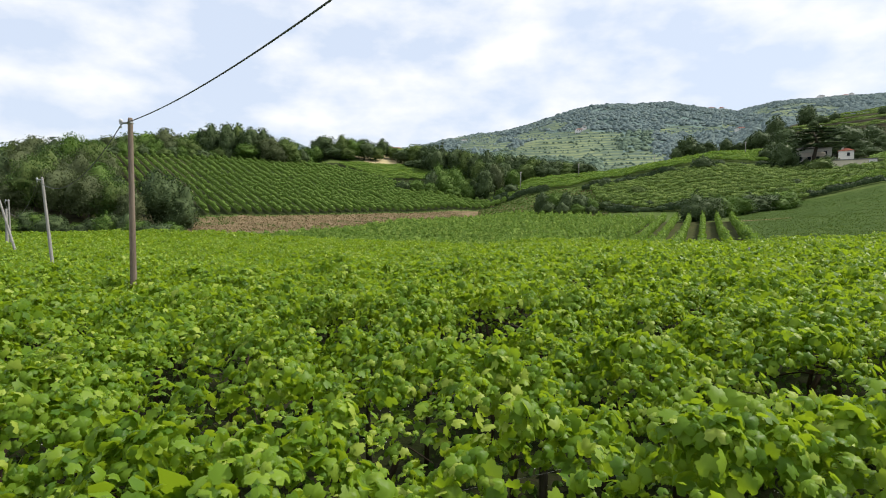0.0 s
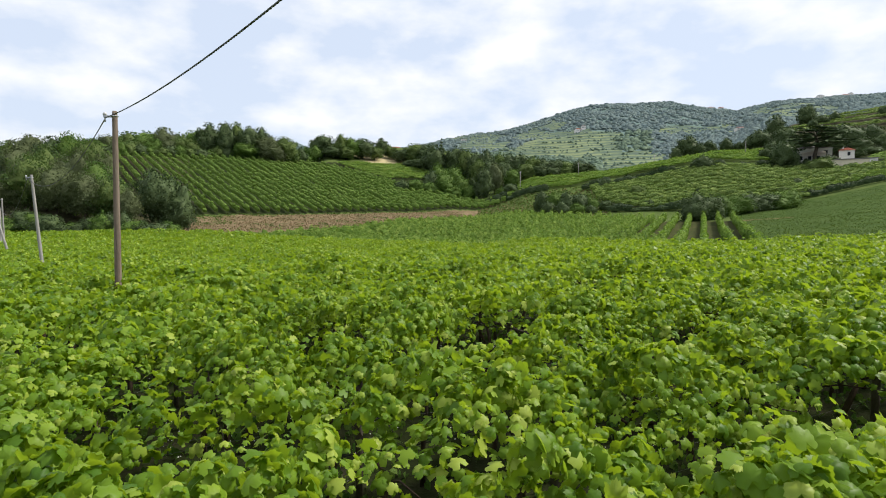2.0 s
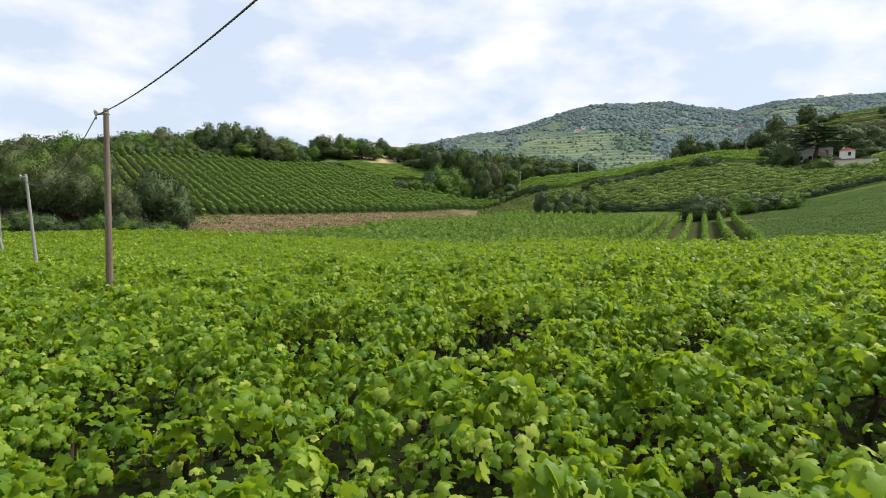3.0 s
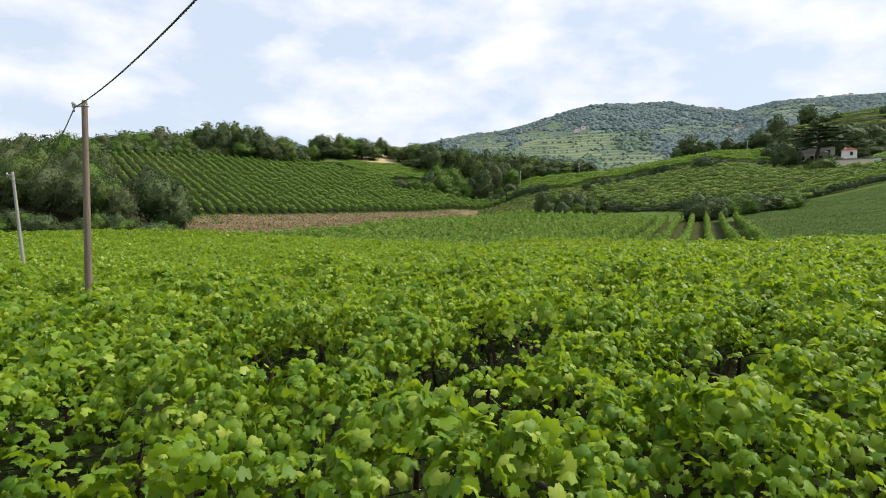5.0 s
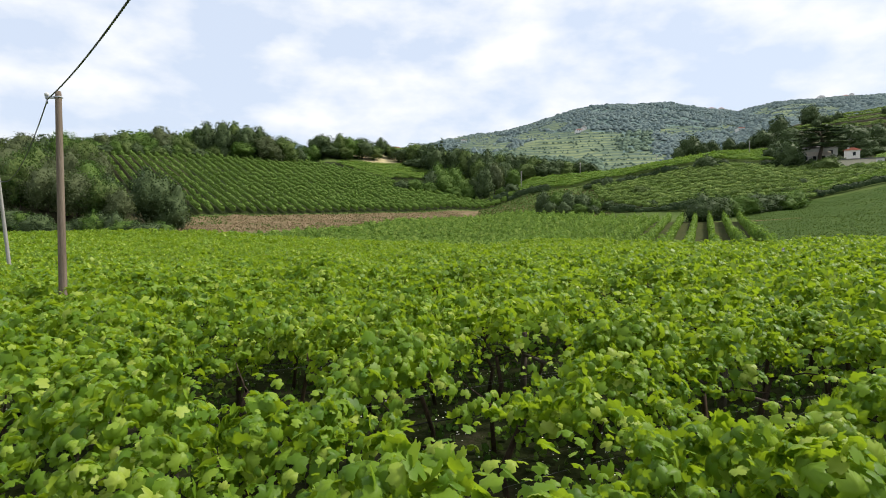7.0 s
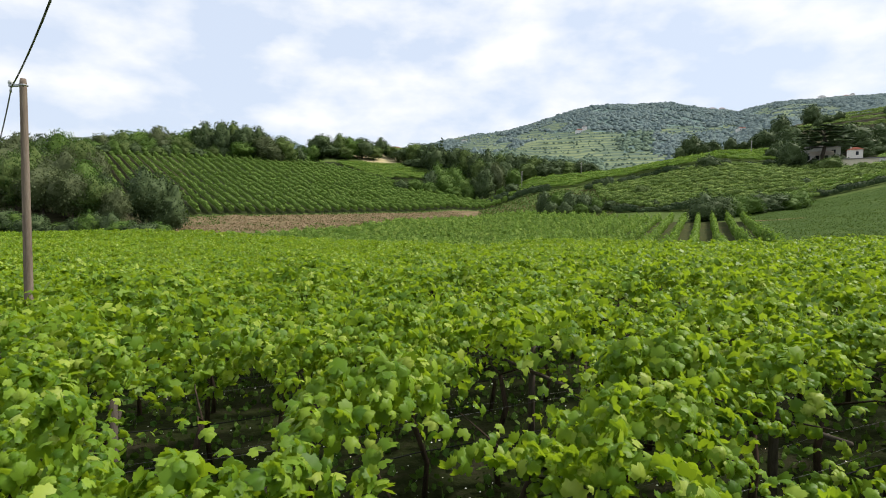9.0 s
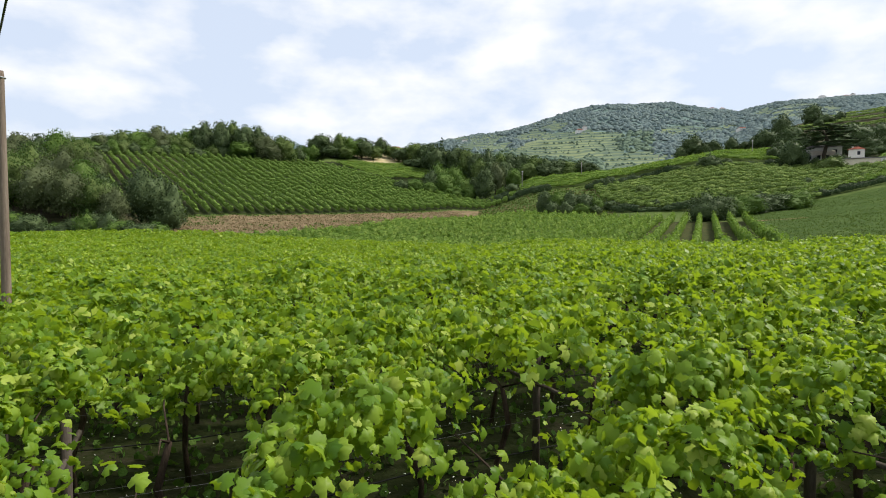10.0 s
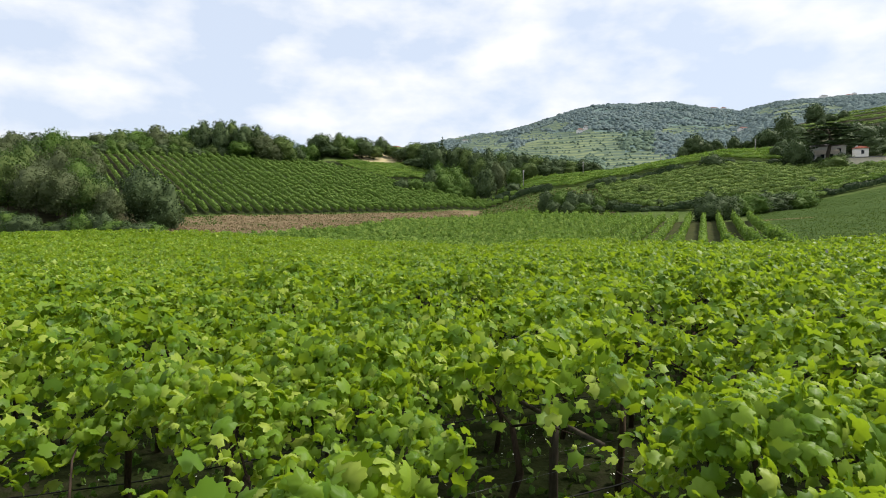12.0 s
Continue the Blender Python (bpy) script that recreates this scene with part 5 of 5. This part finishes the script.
# ---------------------------------------------------------------- poles and cable
def utility_pole(x, y, top, lean=(0.0, 0.0), mat=None, thick=0.1, fittings=True, label="weathered round wooden utility pole standing in the vines"):
    g = ground_z(x, y)
    o = empty("utility_pole", (x, y, g), label, "utility pole", "utility poles")
    h = top - g
    runs = [([(lean[0] * h * t, lean[1] * h * t, h * t - (0.4 if t == 0 else 0)) for t in (0, 0.25, 0.5, 0.75, 0.985, 1.0)], [thick * 1.25, thick * 1.15, thick * 1.05, thick * 0.95, thick * 0.86, thick * 0.7])]
    part_mesh("shaft", tubes("shaft", runs, mat or M_POLE, 14), o)
    if fittings:
        tx, ty, tz = lean[0] * h, lean[1] * h, h - 0.16
        bm = bmesh.new()
        box(bm, tx - 0.34, tx - thick * 0.8, ty - 0.03, ty + 0.03, tz - 0.03, tz + 0.03, 0.008)
        part("bracket", bm, M_STEEL, o, "steel side bracket")
        part_mesh("insulator", tubes("insulator", [([(tx - 0.3, ty, tz + 0.02), (tx - 0.3, ty, tz + 0.05), (tx - 0.3, ty, tz + 0.1), (tx - 0.3, ty, tz + 0.13)], [0.03, 0.06, 0.055, 0.02])], M_PORCELAIN, 10), o, "pale insulator")
        part_mesh("clamp", tubes("clamp", [([(tx - 0.3, ty, tz - 0.16), (tx - 0.3, ty, tz - 0.03)], [0.028, 0.02])], M_STEEL, 8), o, "steel cable clamp")
        bm = bmesh.new()
        box(bm, tx - thick * 0.98, tx + thick * 0.98, ty - thick * 0.98, ty + thick * 0.98, tz - 0.02, tz + 0.03, 0.02)
        part("band", bm, M_STEEL, o, "steel band")
    return o


def overhead_cable(points, sag, strands=3, rad=0.0085, pitch=0.36, name="overhead_cable"):
    """A twisted bundle hanging between two poles."""
    a, b = Vector(points[0]), Vector(points[1])
    L = (b - a).length
    n = int(L / pitch * 8)
    e1 = Vector((b.y - a.y, a.x - b.x, 0)).normalized()
    runs = []
    for s in range(strands):
        pts = []
        for i in range(n + 1):
            t = i / n
            p = a.lerp(b, t) - Vector((0, 0, 4 * sag * t * (1 - t)))
            w = 2 * math.pi * (i / 8 + s / strands)
            pts.append(p + (e1 * math.cos(w) + Vector((0, 0, 1)) * math.sin(w)) * rad * 1.1)
        runs.append((pts, [rad] * len(pts)))
    ob = new(name, tubes(name, runs, M_CABLE, 5))
    return tagged(ob, "black twisted overhead cable sagging between wooden poles", "cable", "overhead cables")


utility_pole(-9.88, 18.35, 6.8, (0.004, 0.0), M_POLE, 0.088)
utility_pole(-23.2, 34.5, 6.22, (-0.09, 0.0), M_POLE_GREY, 0.085, label="pale grey wooden utility pole leaning in the vines")
utility_pole(-47.9, 64.0, 6.1, (-0.02, 0.0), M_POLE_GREY, 0.09, label="pale grey wooden utility pole at the wood's edge")
utility_pole(-47.2, 62.5, 5.0, (0.0, 0.0), M_POLE_GREY, 0.13, fittings=False, label="short thick grey pole beside a utility pole")
utility_pole(-36.5, 50.0, 6.9, (-0.32, 0.05), M_POLE_GREY, 0.09, fittings=False, label="grey bracing pole leaning steeply in the vines")
utility_pole(10.7, -6.3, 9.28, (0.0, 0.0), M_POLE, 0.09)
overhead_cable(((-10.13, 18.35, 6.6), (10.4, -6.3, 9.1)), 1.14)
overhead_cable(((-10.13, 18.35, 6.6), (-24.08, 34.5, 6.02)), 1.12)
overhead_cable(((-24.08, 34.5, 6.02), (-48.5, 64.0, 5.9)), 1.9)


def slim_pole(x, y, tall, label="slim pale pole standing among the terraced vines"):
    g = ground_z(x, y)
    o = empty("slim_pole", (x, y, g), label, "pole", "slim poles")
    part_mesh("shaft", tubes("shaft", [([(0, 0, -0.3), (0, 0, tall)], [0.14, 0.1])], M_POLE_GREY, 8), o)
    part_mesh("cap", tubes("cap", [([(-0.4, 0, tall - 0.3), (0.4, 0, tall - 0.3)], [0.05, 0.05])], M_STEEL, 6), o)


slim_pole(0.5205 * 217, 217, 6.0)
slim_pole(0.364 * 232, 232, 5.0)
slim_pole(0.134 * 205, 205, 7.0)
slim_pole(0.234 * 212, 212, 6.0)


# ---------------------------------------------------------------- buildings
def house(name, x, y, wide, deep, tall, roof_h, wall, roof, windows, label, yaw=0.0, sink=0.0, flat=False):
    """A house whose front looks towards the vineyard; windows: (across, up, width, height)."""
    g = ground_z(x, y) - sink
    o = empty(name, (x, y, g), label, "house")
    o.rotation_euler = (0, 0, yaw)
    bm = bmesh.new()
    box(bm, -wide / 2, wide / 2, 0, deep, -1.0, tall)
    part("wall", bm, wall, o)
    bm = bmesh.new()
    e = 0.35
    if flat:
        box(bm, -wide / 2 - e, wide / 2 + e, -e, deep + e, tall, tall + roof_h, 0.03)
    else:
        v = [bm.verts.new(c) for c in ((-wide / 2 - e, -e, tall), (wide / 2 + e, -e, tall), (wide / 2 + e, deep + e, tall), (-wide / 2 - e, deep + e, tall),
                                       (-wide / 2 + min(wide, deep) * 0.4, deep / 2, tall + roof_h), (wide / 2 - min(wide, deep) * 0.4, deep / 2, tall + roof_h))]
        for f in ((0, 1, 5, 4), (1, 2, 5), (2, 3, 4, 5), (3, 0, 4), (3, 2, 1, 0)):
            bm.faces.new([v[i] for i in f])
        bmesh.ops.solidify(bm, geom=bm.faces[:], thickness=0.12)
    part("roof", bm, roof, o)
    for cx, cz, ww, wh in windows:
        bm = bmesh.new()
        box(bm, cx - ww / 2, cx + ww / 2, -0.02, 0.1, cz - wh / 2, cz + wh / 2)
        w = part("window", bm, M_GLASS, o, "dark window")
        bm = bmesh.new()
        box(bm, cx - ww / 2 - 0.1, cx + ww / 2 + 0.1, -0.08, 0.02, cz - wh / 2 - 0.1, cz - wh / 2)
        part("sill", bm, M_WALL, w)
    return o


house("farmhouse", 0.640 * 190, 191, 10.4, 9, 5.6, 1.6, M_WALL, M_ROOFGREY, [(-3.4, 2.6, 1.0, 1.4), (-1.0, 2.6, 1.0, 1.4), (1.4, 2.6, 1.0, 1.4), (3.4, 4.3, 1.0, 1.0)], "white rendered farmhouse half hidden behind a cedar", -0.5)
wing = house("farmhouse_wing", 0.694 * 194, 194, 4.3, 4.5, 3.7, 1.1, M_WALL, M_ROOF, [(0.6, 2.5, 0.8, 1.2)], "small white house wing with a red tiled hip roof", -0.6)
bm = bmesh.new()
box(bm, -1.4, -0.8, 1.2, 1.8, 3.9, 5.3, 0.03)
part("chimney", bm, M_WALL, wing)
shed = house("long_shed", 0.7037 * 174.5, 174.5, 12.4, 4.5, 2.9, 0.22, M_CREAM, M_ROOFGREY, [], "long low cream shed with a flat dark roof", -0.5, 0.7, True)
# white strip on the front stands in for the end wall lit by sun
bm = bmesh.new()
box(bm, 4.2, 6.24, -0.06, 0.0, -1.0, 2.9)
part("sunlit_end_bay", bm, M_WALL, shed, "end bay coloured white for the sunlit end wall")
awn = empty("awning", (0.638 * 187, 187, ground_z(0.638 * 187, 187)), "pale sloping awning over the farmhouse terrace", "awning")
awn.rotation_euler = (0, 0, -0.5)
bm = bmesh.new()
v = [bm.verts.new(c) for c in ((-3.4, 0, 3.5), (3.4, 0, 3.5), (3.4, 3.6, 5.2), (-3.4, 3.6, 5.2))]
bm.faces.new(v)
bmesh.ops.solidify(bm, geom=bm.faces[:], thickness=0.06)
part("canopy", bm, M_AWNING, awn)
for sx in (-3.2, 0.0, 3.2):
    part_mesh("support", tubes("support", [([(sx, 0.1, -0.2), (sx, 0.1, 3.5)], [0.06, 0.06])], M_STEEL, 6), awn)

for i, (b, d, w, t, roof, yaw) in enumerate(((0.2345, 1080, 12, 6, M_ROOF, 0.1), (0.243, 1084, 8, 7, M_ROOFGREY, 0.0), (0.515, 1015, 18, 5, M_ROOF, -0.1), (0.037, 1300, 12, 6, M_ROOFGREY, 0.0),
                                             (0.692, 1445, 13, 6, M_ROOF, 0.0), (0.702, 1450, 9, 9, M_ROOFGREY, 0.2), (0.462, 1440, 16, 9, M_ROOF, 0.0), (0.479, 1442, 12, 12, M_ROOF, 0.1), (0.65, 1440, 14, 9, M_ROOFGREY, 0.0), (-0.078, 330, 9, 2.2, M_ROOF, 0.3))):
    tagged(house("hill_house", b * d, d, w, w * 0.7, t, 2.4, M_WALL, roof, [(-w * 0.3, t * 0.6, 1.2, 1.6), (0, t * 0.6, 1.2, 1.6), (w * 0.3, t * 0.6, 1.2, 1.6)], "distant pale house on the hillside", yaw, 0.3), group="hill houses")


# ---------------------------------------------------------------- small things under the vines
def clover():
    r = np.random.default_rng(19)
    n = 2600
    x, y = r.uniform(-9, 9, n), r.uniform(3, 19, n)
    keep = fbm(x * 0.7, y * 0.7, 91, 2) > 0.47
    x, y = x[keep], y[keep]
    P = np.stack([x, y, height(x, y) + 0.06], 1)
    V, Fs = scatter(LEAF_SPRAY, P, np.array([0, 0, 1.0]) + r.normal(0, 0.3, (len(x), 3)), r.uniform(0.008, 0.018, len(x)), r)
    tagged(new("clover_flowers", mesh_from("clover_flowers", V, Fs, M_FLOWER)), "scattered small white clover flowers under the vines", "flowers", kind="stuff")
    n = 16000
    x, y = r.uniform(-14, 14, n), r.uniform(1, 26, n)
    P = np.stack([x, y, height(x, y) + 0.05], 1)
    N = np.stack([r.normal(0, 1, n), r.normal(0, 1, n), r.uniform(0, 0.6, n)], 1)
    V, Fs = scatter(LEAF_SPRAY, P, N, r.uniform(0.03, 0.09, n), r)
    tagged(new("grass", mesh_from("grass", V, Fs, M_BUSH)), "short weedy grass under the vines", "grass", kind="stuff")


clover()


def end_post(x, y, top):
    """A trellis post that stands a little above the leaves."""
    g = ground_z(x, y)
    o = empty("trellis_post", (x, y, g), "weathered grey wooden trellis post standing above the vine leaves", "post", "trellis posts")
    part_mesh("shaft", tubes("shaft", [([(0, 0, -0.3), (0, 0, 1.0), (0.02, 0, top - g - 0.04), (0.02, 0, top - g)], [0.065, 0.06, 0.055, 0.045])], M_POLE_GREY, 9), o)
    part_mesh("wire_band", tubes("wire_band", [([(0.02, 0, top - g - 0.14), (0.02, 0, top - g - 0.1)], [0.062, 0.062])], M_STEEL, 9), o, "rusty wire band")


end_post(12.7, 28.6, 2.12)
end_post(16.1, 30.4, 2.25)


def plastic_tie(x, y):
    """A strip of white plastic tied round a shoot."""
    z = float(canopy_top(np.array([x]), np.array([y]))[0]) + 0.04
    pts = [(0.0, 0.0, 0.1), (0.012, 0.004, 0.05), (-0.004, -0.006, 0.0), (0.01, 0.004, -0.05), (-0.012, 0.0, -0.1)]
    v, f = [], []
    for i, (a, b, c) in enumerate(pts):
        w = 0.014 + 0.004 * (i % 2)
        v += [(x + a - w, y + b, z + c), (x + a + w, y + b + 0.006, z + c), (x + a + w, y + b + 0.009, z + c), (x + a - w, y + b + 0.003, z + c)]
    for i in range(len(pts) - 1):
        for k in range(4):
            f.append((4 * i + k, 4 * i + (k + 1) % 4, 4 * i + 4 + (k + 1) % 4, 4 * i + 4 + k))
    f += [(0, 1, 2, 3), (19, 18, 17, 16)]
    tagged(new("plastic_tie", poly_mesh("plastic_tie", v, f, M_FLOWER)), "crumpled white plastic strip tied to a vine shoot", "tie")


plastic_tie(-0.21, 6.5)

# single leaves on top of the nearest rows
fine_v, fine_f = LEAF_FINE
LEAF_MESHES = []
for q in range(5):
    vv = fine_v * np.array([0.9 + 0.06 * q, 1.0, 0.3 + 0.3 * q])
    LEAF_MESHES.append(mesh_from("leaf", vv, fine_f, M_VINE, True))
for k, P, N, S in SINGLE:
    for i in range(len(P)):
        ob = new("leaf", LEAF_MESHES[i % 5])
        ob.parent = ROWS_MADE[k]
        q = Vector(N[i]).to_track_quat('Z', 'Y') @ Euler((0, 0, math.pi + 0.5 * math.sin(i * 2.399))).to_quaternion()
        ob.matrix_basis = Matrix.LocRotScale(tuple(P[i]), q, (S[i], S[i], S[i]))
